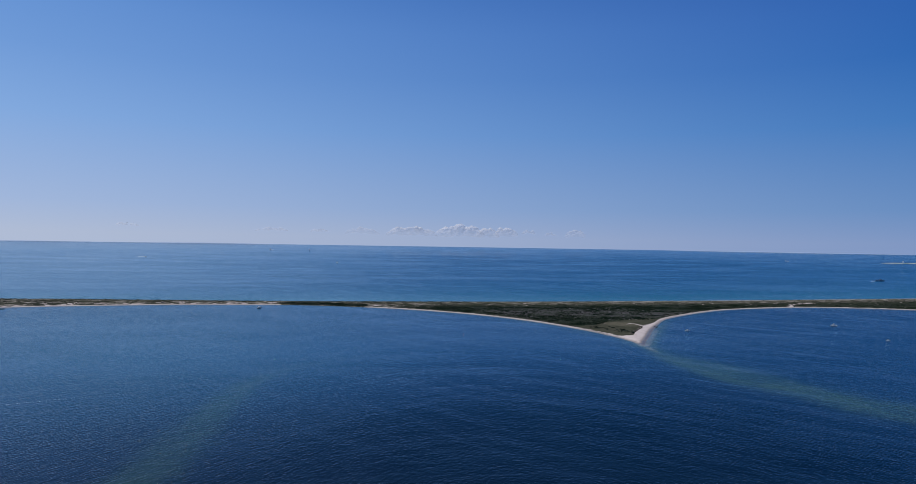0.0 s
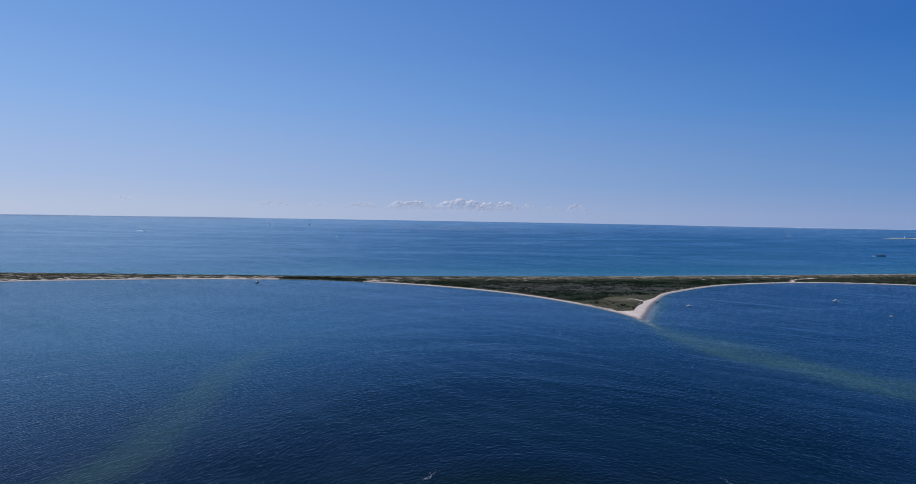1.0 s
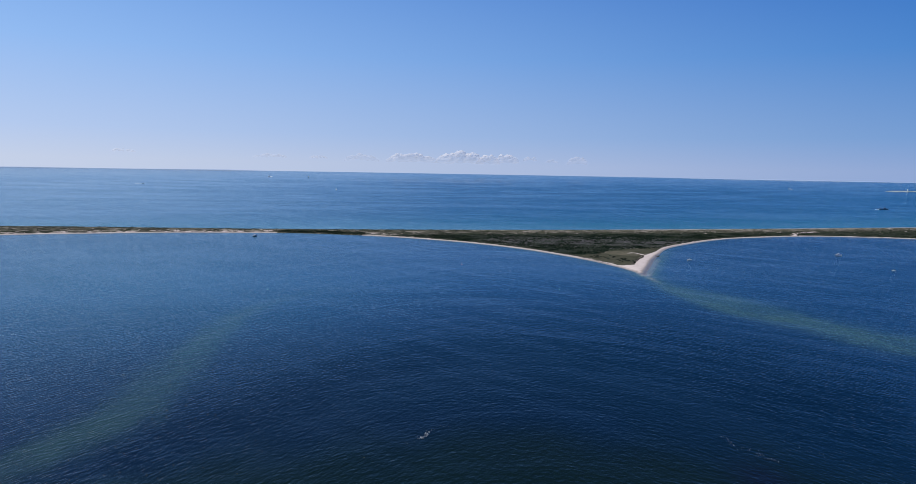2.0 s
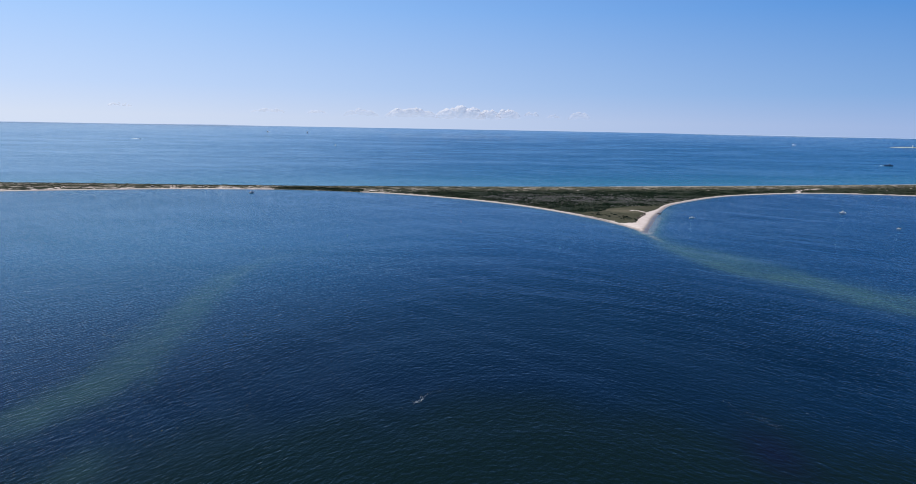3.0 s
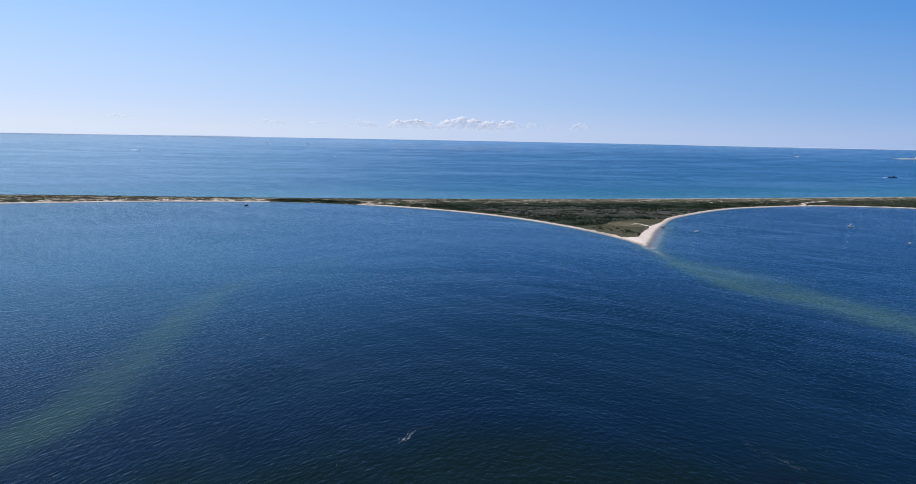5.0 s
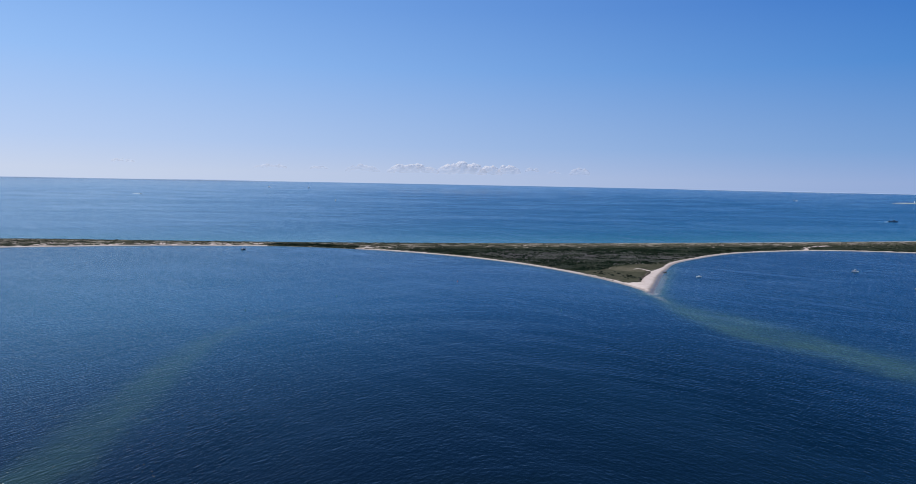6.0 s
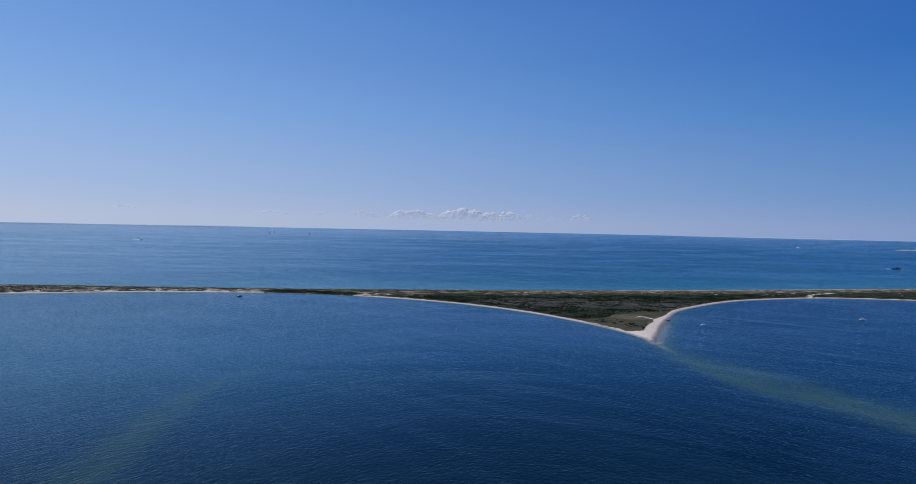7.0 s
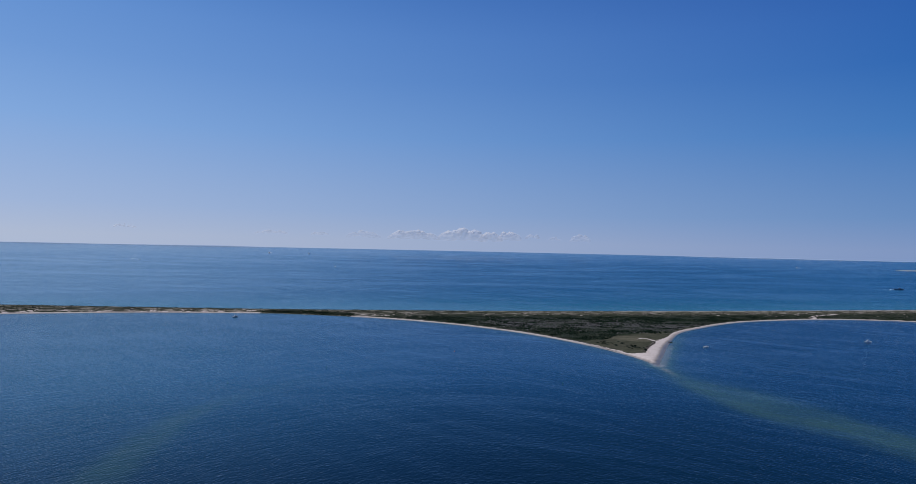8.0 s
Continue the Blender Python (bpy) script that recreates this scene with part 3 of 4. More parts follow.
# ---- thickets and dune scrub ----
def shrub_cloud(name, label, material, places, leaves, seed, size):
    """Many shrubs in one mesh: each a ring of tilted leaf sprays round a low dark core."""
    rng = np.random.default_rng(seed)
    n = len(places)
    if not n:
        return None
    centre = np.asarray(places)[:, :3]
    rad = np.asarray(places)[:, 3]
    k = leaves
    th, u = rng.uniform(0, math.tau, (n, k)), rng.uniform(0, 1, (n, k))
    el = np.arcsin(u)
    rr = rng.uniform(0.65, 1.08, (n, k))
    d = np.stack([np.cos(th) * np.cos(el), np.sin(th) * np.cos(el), np.sin(el)], -1)
    at = centre[:, None] + d * rr[..., None] * rad[:, None, None] * np.array([1.4, 1.4, 0.45])
    nrm = 0.5 * d + np.array([0, 0, 0.8]) + rng.normal(0, 0.4, d.shape)
    nrm /= np.linalg.norm(nrm, axis=-1, keepdims=True)
    side = np.cross(nrm, rng.normal(0, 1, d.shape))
    side /= np.linalg.norm(side, axis=-1, keepdims=True)
    up = np.cross(nrm, side)
    s = size * rng.uniform(0.6, 1.25, (n, k, 1)) * rad[:, None, None]
    quad = np.stack([at - side * s * 0.9, at - up * s * 0.55 + nrm * s * 0.15, at + side * s, at + up * s * 0.7 - nrm * s * 0.1], 2).reshape(-1, 3)
    quad[:, 2] = np.maximum(quad[:, 2], 0.3)
    faces = np.arange(len(quad)).reshape(-1, 4)
    # core: a low six-sided cone with a bent top
    ang = np.arange(6) * math.tau / 6
    base = centre[:, None] + np.stack([np.cos(ang), np.sin(ang), 0 * ang - 0.5], -1)[None] * (rad[:, None, None] * np.array([0.85, 0.85, 1.0]))
    top = centre[:, None] + np.stack([0.25 * rng.normal(0, 1, n), 0.25 * rng.normal(0, 1, n), 0.45 + 0 * rad], -1)[:, None] * rad[:, None, None]
    core = np.concatenate([base, top], 1).reshape(-1, 3)
    o = len(quad) + 7 * np.arange(n)
    tri = [(b + i, b + (i + 1) % 6, b + 6) for b in o.tolist() for i in range(6)]
    me = mesh_of(name, np.vstack([quad, core]).tolist(), faces.tolist() + tri, material)
    return tagged(new(name, me), label, "shrubs", kind="stuff")


def scatter(count, x0, x1, y0, y1, seed, weight, lo, hi):
    rng = np.random.default_rng(seed)
    x, y = rng.uniform(x0, x1, count), rng.uniform(y0, y1, count)
    ok = inside(COAST, x, y)
    x, y = x[ok], y[ok]
    z, near, out = land_height(x, y)
    w = weight(x, y, near, out)
    ok = rng.uniform(0, 1, len(x)) < w
    rad = lo + (hi - lo) * rng.beta(1.6, 2.6, ok.sum())
    rad *= np.interp(near[ok], [5, 16], [0.55, 1.0]) * (1 + 0.32 * np.clip(waves2(x[ok], 1.6 * y[ok], 38, 61) + 0.5 * waves2(x[ok], y[ok], 12, 62), -1, 1.6))
    return np.stack([x[ok], y[ok], z[ok] + 0.35 * rad, rad], 1)


def grey_share(x, y):
    band = np.exp(-(((y - 958) / 50) ** 2)) * step01(x, 20, 80) * (1 - step01(x, 330, 390))
    return np.clip(1.3 * band * (0.55 + 0.75 * waves2(x, 3 * y, 90, 21)), 0, 0.92)


def fresh_share(x, y):
    """Where lighter green growth breaks the closed thicket."""
    return np.clip(1.5 * waves2(x, 2.6 * y, 60, 29) + 0.5 * waves2(x, 1.5 * y, 18, 35) - 0.35, 0, 0.8)


def thicket_weight(x, y, near, out):
    return forest_at(x, y, near, out) * (1 - grey_share(x, y)) * (1 - fresh_share(x, y)) * np.clip(1.15 - 0.35 * waves2(x, y, 30, 22), 0, 1)


def grey_weight(x, y, near, out):
    return forest_at(x, y, near, out) * grey_share(x, y)


def fresh_weight(x, y, near, out):
    return forest_at(x, y, near, out) * (1 - grey_share(x, y)) * fresh_share(x, y)


def tree_weight(x, y, near, out):
    """Stunted trees stand in groups, most of them behind the bay beach and along the meadow."""
    groups = np.clip(1.6 * waves2(x, 1.8 * y, 46, 36) + 0.7 * waves2(x, y, 17, 37) - 0.2, 0, 1)
    return forest_at(x, y, near, out) * (1 - fresh_share(x, y)) * groups * (0.35 + 0.65 * np.exp(-(((near - 40) / 45) ** 2))) * (1 - 0.8 * grey_share(x, y))


def scrub_weight(x, y, near, out):
    wood = forest_at(x, y, near, out)
    meadow = (y - x < 655) & (x > 120) & (x < 320)
    w = np.clip(0.35 + 0.7 * waves2(x, 1.6 * y, 26, 23) + 0.45 * waves2(x, y, 9, 26) + 0.3 * waves2(x, y, 70, 24), 0, 1) * step01(near, 9, 14) * step01(out, 20, 38) * (1 - 0.9 * wood) * (1 - 0.6 * (1 - step01(out, 40, 80)) * step01(x, 20, 140))
    w = np.clip(w + 0.45 * step01(-x, -20, 60) * np.exp(-(((out - 34) / 16) ** 2)), 0, 1)
    return np.where(meadow, 0.0, w)


shrub_cloud("coastal_thicket", "dense dark green shrub thicket covering the spit", THICKET, scatter(95000, -270, 900, 760, 1200, 11, thicket_weight, 0.8, 1.9), 9, 31, 0.42)
shrub_cloud("fresh_scrub", "lighter green scrub in patches among the thicket", FRESH_SCRUB, scatter(40000, -130, 900, 780, 1200, 15, fresh_weight, 0.7, 1.4), 8, 35, 0.42)
shrub_cloud("stunted_trees", "groups of dark stunted trees rising from the thicket", THICKET, scatter(9000, -130, 480, 780, 1150, 16, tree_weight, 1.7, 3.4), 34, 36, 0.24)
shrub_cloud("shore_grove", "dark green low grove growing down to the water", THICKET, scatter(9000, -290, -125, 1010, 1110, 14, grove_weight, 0.7, 1.5), 12, 34, 0.45)
shrub_cloud("leafless_scrub", "grey leafless brush among the green thicket", GREY_SCRUB, scatter(52000, 0, 420, 830, 1130, 12, grey_weight, 0.6, 1.3), 8, 32, 0.40)
shrub_cloud("dune_scrub", "scattered low green scrub on the dunes", GREEN_SCRUB, scatter(90000, -800, 1000, 850, 1330, 13, scrub_weight, 0.45, 1.35), 7, 33, 0.45)


# ---- single bushes on the meadow by the point ----
def bush(at, size, seed, turn):
    rng = np.random.default_rng(seed)
    ob = thing("bush", at, "rounded dark green bush on the grassy meadow", "bush", "bushes on the meadow", turn)
    stem = bmesh.new()
    for i in range(4):
        a = i * math.tau / 4 + rng.uniform(0, 1)
        rod(stem, (0, 0, -0.2), (0.35 * size * math.cos(a), 0.35 * size * math.sin(a), 0.55 * size), 0.05 * size, 0.02 * size, 5)
    part("stem", stem, BARK, ob)
    bm = bmesh.new()
    for _ in range(150):
        th, el, rr = rng.uniform(0, math.tau), math.asin(rng.uniform(-0.1, 1)), rng.uniform(0.55, 1.05)
        lump = 1 + 0.22 * math.sin(3 * th + seed) + 0.12 * math.sin(7 * th)
        c = Vector((math.cos(th) * math.cos(el) * lump, math.sin(th) * math.cos(el) * lump, 0.35 + 0.62 * math.sin(el))) * rr * size
        n = (c + Vector(rng.normal(0, 0.5, 3)) * size).normalized()
        s = n.orthogonal().normalized() * size * rng.uniform(0.14, 0.26)
        u = n.cross(s)
        bm.faces.new([bm.verts.new(c - s), bm.verts.new(c - u * 0.6), bm.verts.new(c + s), bm.verts.new(c + u * 0.7)])
    part("foliage", bm, THICKET, ob)
    return ob


rng = np.random.default_rng(5)
bushes = [bush((0, 0, -500), 1.0, k, 0) for k in range(4)]
placed = 0
for _ in range(900):
    if placed >= 46:
        break
    u, v = rng.uniform(0, 1), rng.uniform(0, 1)
    # two rows of bushes run from the thicket's corner towards the point
    x, y = 150 + 55 * u + rng.normal(0, 7), 795 - 48 * u + 34 * v * (1 - 0.4 * u) + rng.normal(0, 4)
    xs, ys = np.array([x]), np.array([y])
    z, near, out = land_height(xs, ys)
    if not inside(COAST, xs, ys)[0] or near[0] < 13 or y - x > 640:
        continue
    b = copy_thing(bushes[placed % 4], pose(x, y, float(z[0]), 0, 0, rng.uniform(0, 360)))
    s = rng.uniform(0.6, 1.5)
    b.scale = (s * 1.2, s * 1.2, s * 0.8)
    placed += 1
for b in bushes:
    for o in (*b.children_recursive, b):
        bpy.data.objects.remove(o)


# ---- wrack line of dry seaweed round the sandy apron ----
def strewn(name, label, category, material, line, spread, count, lo, hi, seed, on_land):
    rng = np.random.default_rng(seed)
    p = spline(line, 1.0)
    verts, faces = [], []
    for _ in range(count):
        c = p[rng.integers(len(p))] + rng.normal(0, spread, 2)
        z = float(land_height(np.array([c[0]]), np.array([c[1]]))[0][0]) if on_land else 0.02
        r = rng.uniform(lo, hi)
        o, k, tw = len(verts), 6, rng.uniform(0, math.tau)
        for i in range(k):
            q = r * rng.uniform(0.5, 1.2)
            a = tw + i * math.tau / k
            verts.append((c[0] + 1.5 * q * math.cos(a), c[1] + q * math.sin(a), z))
        verts.append((c[0], c[1], z + 0.35 * r))
        faces += [(o + i, o + (i + 1) % k, o + k) for i in range(k)]
    return tagged(new(name, mesh_of(name, verts, faces, material)), label, category, kind="stuff")


strewn("wrack_line", "dark band of dried seaweed along the upper beach", "seaweed", WRACK, [(196, 742), (203, 760), (217, 791), (224, 806), (226, 817)], 0.7, 420, 0.3, 0.9, 41, True)
strewn("wrack_line", "thin brown seaweed strip along the bay beach", "seaweed", WRACK, [(171, 745), (150, 797), (126, 838), (97, 879), (64, 914)], 1.2, 420, 0.25, 0.8, 42, True)
strewn("sea_foam", "small white splash of foam on dark water", "foam", FOAM, [(-10, 259.6), (-9.2, 261), (-8, 262), (-7, 266)], 0.55, 44, 0.04, 0.13, 43, False)
strewn("sea_foam", "thin trail of foam specks beside the splash", "foam", FOAM, [(-16, 253), (-12, 258), (-3, 270), (3, 272)], 0.7, 26, 0.03, 0.08, 44, False)
strewn("sea_foam", "broken foam line along a tide rip", "foam", FOAM, [(106, 266), (108, 258), (113, 252), (118, 242)], 1.1, 80, 0.03, 0.085, 45, False)
strewn("sea_foam", "long thin pale foam line drifting in the bay", "foam", FOAM, [(-300, 382), (-268, 394), (-228, 419)], 0.45, 420, 0.02, 0.06, 47, False)
strewn("sea_foam", "faint foam line along a tide rip", "foam", FOAM, [(128, 262), (134, 255), (142, 244)], 1.2, 24, 0.03, 0.07, 46, False)


# ---- steep wavelets over the shallows ----
def steep_wavelets(count, seed):
    """Short tents of water with random slopes: the few that face both sun and eye glint."""
    rng = np.random.default_rng(seed)
    verts, faces = [], []
    for _ in range(count):
        v = rng.uniform(0, 1)
        x, y = -112 - 14 * v + rng.normal(0, 27), 195 + 150 * v * v + rng.normal(0, 14)
        sx, sy = rng.normal(0, 0.2), rng.normal(-0.45, 0.2)
        steep = math.hypot(sx, sy) + 0.05
        ahead = Vector((sx, sy, 0)).normalized()
        across = Vector((-ahead.y, ahead.x, 0))
        foot, half = rng.uniform(0.055, 0.13), rng.uniform(0.07, 0.15)
        o, c = len(verts), Vector((x, y, 0.0))
        for along, out, z in ((-half, foot, -0.02), (half, foot, -0.02), (half * 0.8, 0, foot * steep), (-half * 0.8, 0, foot * steep), (half, -foot, -0.02), (-half, -foot, -0.02)):
            verts.append(c + across * along + ahead * out + Vector((0, 0, z)))
        faces += [(o, o + 1, o + 2, o + 3), (o + 3, o + 2, o + 4, o + 5), (o + 1, o + 4, o + 2), (o, o + 3, o + 5)]
    return tagged(new("steep_wavelets", mesh_of("steep_wavelets", verts, faces, WAVELET)), "short steep wavelets glinting over the sandy shallows", "waves", kind="stuff")


steep_wavelets(3600, 71)


# ---- boats ----
def hull_shape(length, beam, depth, draft, sheer=0.25, stations=12):
    """A lofted hull: pointed bow along +x, flat transom, chine and rising sheer line."""
    bm = bmesh.new()
    rows = []
    for i in range(stations):
        s = i / (stations - 1)
        x = (s - 0.5) * length
        full = (1 - max(0.0, (s - 0.4) / 0.6) ** 2.3) * (0.86 + 0.14 * min(1, s / 0.4))
        half = max(0.02, beam / 2 * full)
        top = depth - draft + sheer * depth * max(0, s - 0.3) ** 2 * 2
        keel = -draft * (1 - max(0, (s - 0.75) / 0.25) ** 2 * 0.9)
        chine = keel + (top - keel) * 0.42
        rows.append([bm.verts.new(p) for p in ((x + 0.06 * length * s * s, -half, top), (x, -half * 0.84, chine), (x, 0, keel), (x, half * 0.84, chine), (x + 0.06 * length * s * s, half, top))])
    for a, b in zip(rows, rows[1:]):
        for k in range(4):
            bm.faces.new([a[k], a[k + 1], b[k + 1], b[k]])
        bm.faces.new([a[4], a[0], b[0], b[4]])
    bm.faces.new(rows[0])
    bm.faces.new(rows[-1][::-1])
    return bm


def rail(bm, length, beam, z, h):
    posts = []
    for i in range(6):
        s = 0.1 + 0.4 * i / 5
        half = beam / 2 * (1 - max(0.0, (s + 0.1) / 0.6) ** 2.3) * 0.9
        posts.append((s * length, max(half, 0.05)))
    for side in (-1, 1):
        for (x, y), (x2, y2) in zip(posts, posts[1:]):
            rod(bm, (x, side * y, z + h), (x2, side * y2, z + h), 0.025, sides=5)
        for x, y in posts:
            rod(bm, (x, side * y, z), (x, side * y, z + h), 0.02, sides=5)
    return bm


def outboard(parent, x, z, label=""):
    bm = box(bmesh.new(), (0.45, 0.35, 0.5), (x, 0, z + 0.35), 0.06)
    motor = part("outboard_motor", bm, BLACK, parent, label)
    part("motor_leg", box(bmesh.new(), (0.18, 0.12, 0.9), (x - 0.05, 0, z - 0.25), 0.02), GREY, motor)


def cabin_cruiser(at, turn, length, hull_paint, label, flybridge=True, canopy_paint=None):
    ob = thing("cabin_cruiser", at, label, "boat", "anchored boats", turn)
    L, B = length, length * 0.32
    hull = part("hull", hull_shape(L, B, 0.19 * L, 0.05 * L), hull_paint, ob)
    part("rub_rail", box(bmesh.new(), (L * 0.9, B * 1.02, 0.012 * L), (-0.04 * L, 0, 0.128 * L), 0.02), WHITE, hull)
    deck = 0.142 * L
    part("deck", box(bmesh.new(), (L * 0.62, B * 0.86, 0.02 * L), (-0.12 * L, 0, deck), 0.02), WHITE, ob)
    part("foredeck", box(bmesh.new(), (L * 0.26, B * 0.55, 0.05 * L), (0.25 * L, 0, deck + 0.03 * L), 0.05, 0.8), WHITE, ob)
    cabin = part("cabin", box(bmesh.new(), (L * 0.36, B * 0.72, 0.17 * L), (0.02 * L, 0, deck + 0.09 * L), 0.06, 0.86, -0.02 * L), WHITE, ob)
    part("side_window", box(bmesh.new(), (L * 0.26, B * 0.73, 0.05 * L), (0.0, 0, deck + 0.12 * L), 0.01, 0.96), GLASS, cabin, "dark tinted window band")
    part("windscreen", box(bmesh.new(), (0.02 * L, B * 0.6, 0.06 * L), (0.178 * L, 0, deck + 0.12 * L), 0.0, 0.9, -0.012 * L), GLASS, cabin)
    part("cabin_roof", box(bmesh.new(), (L * 0.42, B * 0.74, 0.02 * L), (-0.02 * L, 0, deck + 0.185 * L), 0.03), WHITE, cabin)
    if flybridge:
        part("flybridge", box(bmesh.new(), (L * 0.2, B * 0.6, 0.07 * L), (-0.03 * L, 0, deck + 0.23 * L), 0.04, 0.85), WHITE, ob)
        part("canopy", box(bmesh.new(), (L * 0.2, B * 0.6, 0.012 * L), (-0.05 * L, 0, deck + 0.36 * L), 0.02), canopy_paint or NAVY, ob)
        for sx in (-0.13, 0.03):
            for sy in (-0.26, 0.26):
                part("canopy_pole", rod(bmesh.new(), (sx * L, sy * B, deck + 0.2 * L), (sx * L, sy * B, deck + 0.36 * L), 0.03, sides=6), STEEL, ob)
    part("bow_rail", rail(bmesh.new(), L * 0.9, B, deck, 0.07 * L), STEEL, ob)
    part("transom", box(bmesh.new(), (0.03 * L, B * 0.7, 0.06 * L), (-0.45 * L, 0, deck + 0.03 * L), 0.02), WHITE, ob)
    part("antenna", rod(bmesh.new(), (-0.1 * L, 0.1 * B, deck + 0.19 * L), (-0.14 * L, 0.1 * B, deck + 0.55 * L), 0.03, 0.012, 6), STEEL, ob)
    return ob


def centre_console(at, turn, length, hull_paint, label, group="anchored boats"):
    ob = thing("motorboat", at, label, "boat", group, turn)
    L, B = length, length * 0.36
    part("hull", hull_shape(L, B, 0.2 * L, 0.06 * L), hull_paint, ob)
    deck = 0.145 * L
    part("deck", box(bmesh.new(), (L * 0.66, B * 0.82, 0.02 * L), (-0.12 * L, 0, deck), 0.02), WHITE, ob)
    part("console", box(bmesh.new(), (0.13 * L, 0.34 * B, 0.19 * L), (0.0, 0, deck + 0.1 * L), 0.04, 0.85), WHITE, ob)
    part("windscreen", box(bmesh.new(), (0.02 * L, 0.34 * B, 0.09 * L), (0.06 * L, 0, deck + 0.22 * L), 0.0, 0.9, -0.03 * L), GLASS, ob)
    part("seat", box(bmesh.new(), (0.1 * L, 0.4 * B, 0.1 * L), (-0.18 * L, 0, deck + 0.06 * L), 0.03), WHITE, ob)
    part("bow_cushion", box(bmesh.new(), (0.16 * L, 0.4 * B, 0.05 * L), (0.22 * L, 0, deck + 0.04 * L), 0.03), WHITE, ob)
    outboard(ob, -0.53 * L, deck, "black outboard motor")
    return ob


cabin_cruiser((490, 863, 0), 172, 7.8, WHITE, "white cabin cruiser with flybridge anchored in the cove")
cabin_cruiser((-291, 977, 0), 58, 7.5, NAVY, "dark-hulled motorboat with pale cabin off the beach", False)
centre_console((275, 791, 0), 8, 5.8, WHITE, "small white open motorboat anchored in the cove")
centre_console((474, 730, 0), 200, 5.6, WHITE, "white runabout lying alone in the cove")


def skiff(at, turn, length, label):
    ob = thing("skiff", at, label, "boat", "", turn)
    L, B = length, length * 0.34
    hull = part("hull", hull_shape(L, B, 0.17 * L, 0.05 * L), WOOD, ob)
    part("gunwale", box(bmesh.new(), (L * 0.84, B * 1.0, 0.02 * L), (-0.05 * L, 0, 0.13 * L), 0.02), BLACK, hull)
    for sx in (-0.25, 0.02, 0.24):
        part("thwart", box(bmesh.new(), (0.07 * L, B * 0.8 * (1 - max(0, sx)), 0.015 * L), (sx * L, 0, 0.145 * L), 0.01), WOOD, ob)
    outboard(ob, -0.53 * L, 0.12 * L)
    return ob


skiff((247, 824, 0.1), 150, 4.8, "dark open skiff lying in the shallows by the beach")
skiff((-624, 911, 0), 10, 6.0, "dark skiff close to the far beach")


def beach_car(at, turn):
    ob = thing("off_road_car", at, "dark off-road car parked on the beach", "car", "", turn)
    bm = box(bmesh.new(), (4.4, 1.8, 0.75), (0, 0, 0.85), 0.12)
    body = part("body", bm, BLACK, ob)
    part("cabin", box(bmesh.new(), (2.7, 1.65, 0.7), (-0.45, 0, 1.52), 0.12, 0.84), BLACK, ob)
    part("window", box(bmesh.new(), (2.3, 1.62, 0.4), (-0.45, 0, 1.55), 0.03, 0.92), GLASS, body)
    for sx in (-1.35, 1.4):
        for sy in (-0.85, 0.85):
            wheel = part("wheel", rod(bmesh.new(), (sx, sy - 0.12, 0.38), (sx, sy + 0.12, 0.38), 0.38, sides=16), RUBBER, ob)
            part("rim", rod(bmesh.new(), (sx, sy - 0.13, 0.38), (sx, sy + 0.13, 0.38), 0.2, sides=10), STEEL, wheel)
    return ob


cx, cy = -450.0, 1015.0
beach_car((cx, cy, float(land_height(np.array([cx]), np.array([cy]))[0][0]) + 0.05), 15)


# ---- channel markers ----
def channel_buoy(at, colour, label):
    ob = thing("channel_buoy", at, label, "buoy", "channel markers")
    part("float", rod(bmesh.new(), (0, 0, -0.6), (0, 0, 0.5), 0.75, 0.7, 16), colour, ob)
    bm = bmesh.new()
    for i in range(4):
        a = i * math.tau / 4
        rod(bm, (0.5 * math.cos(a), 0.5 * math.sin(a), 0.5), (0.2 * math.cos(a), 0.2 * math.sin(a), 2.3), 0.05, sides=5)
    part("tower", bm, colour, ob)
    part("topmark", rod(bmesh.new(), (0, 0, 2.2), (0, 0, 3.0), 0.34, 0.3, 10), colour, ob)
    part("lamp", rod(bmesh.new(), (0, 0, 3.0), (0, 0, 3.3), 0.1, 0.08, 8), BLACK, ob)
    ob.scale = (0.55, 0.55, 0.55)
    return ob


channel_buoy((-152, 557, 0), GREEN, "dark green channel buoy floating in the bay")
channel_buoy((-95, 623, 0), GREEN, "dark green channel buoy floating in the bay")
channel_buoy((8, 724, 0), RED, "dark red channel buoy floating in the bay")
channel_buoy((91, 580, 0), GREEN, "dark green channel buoy floating in the bay")


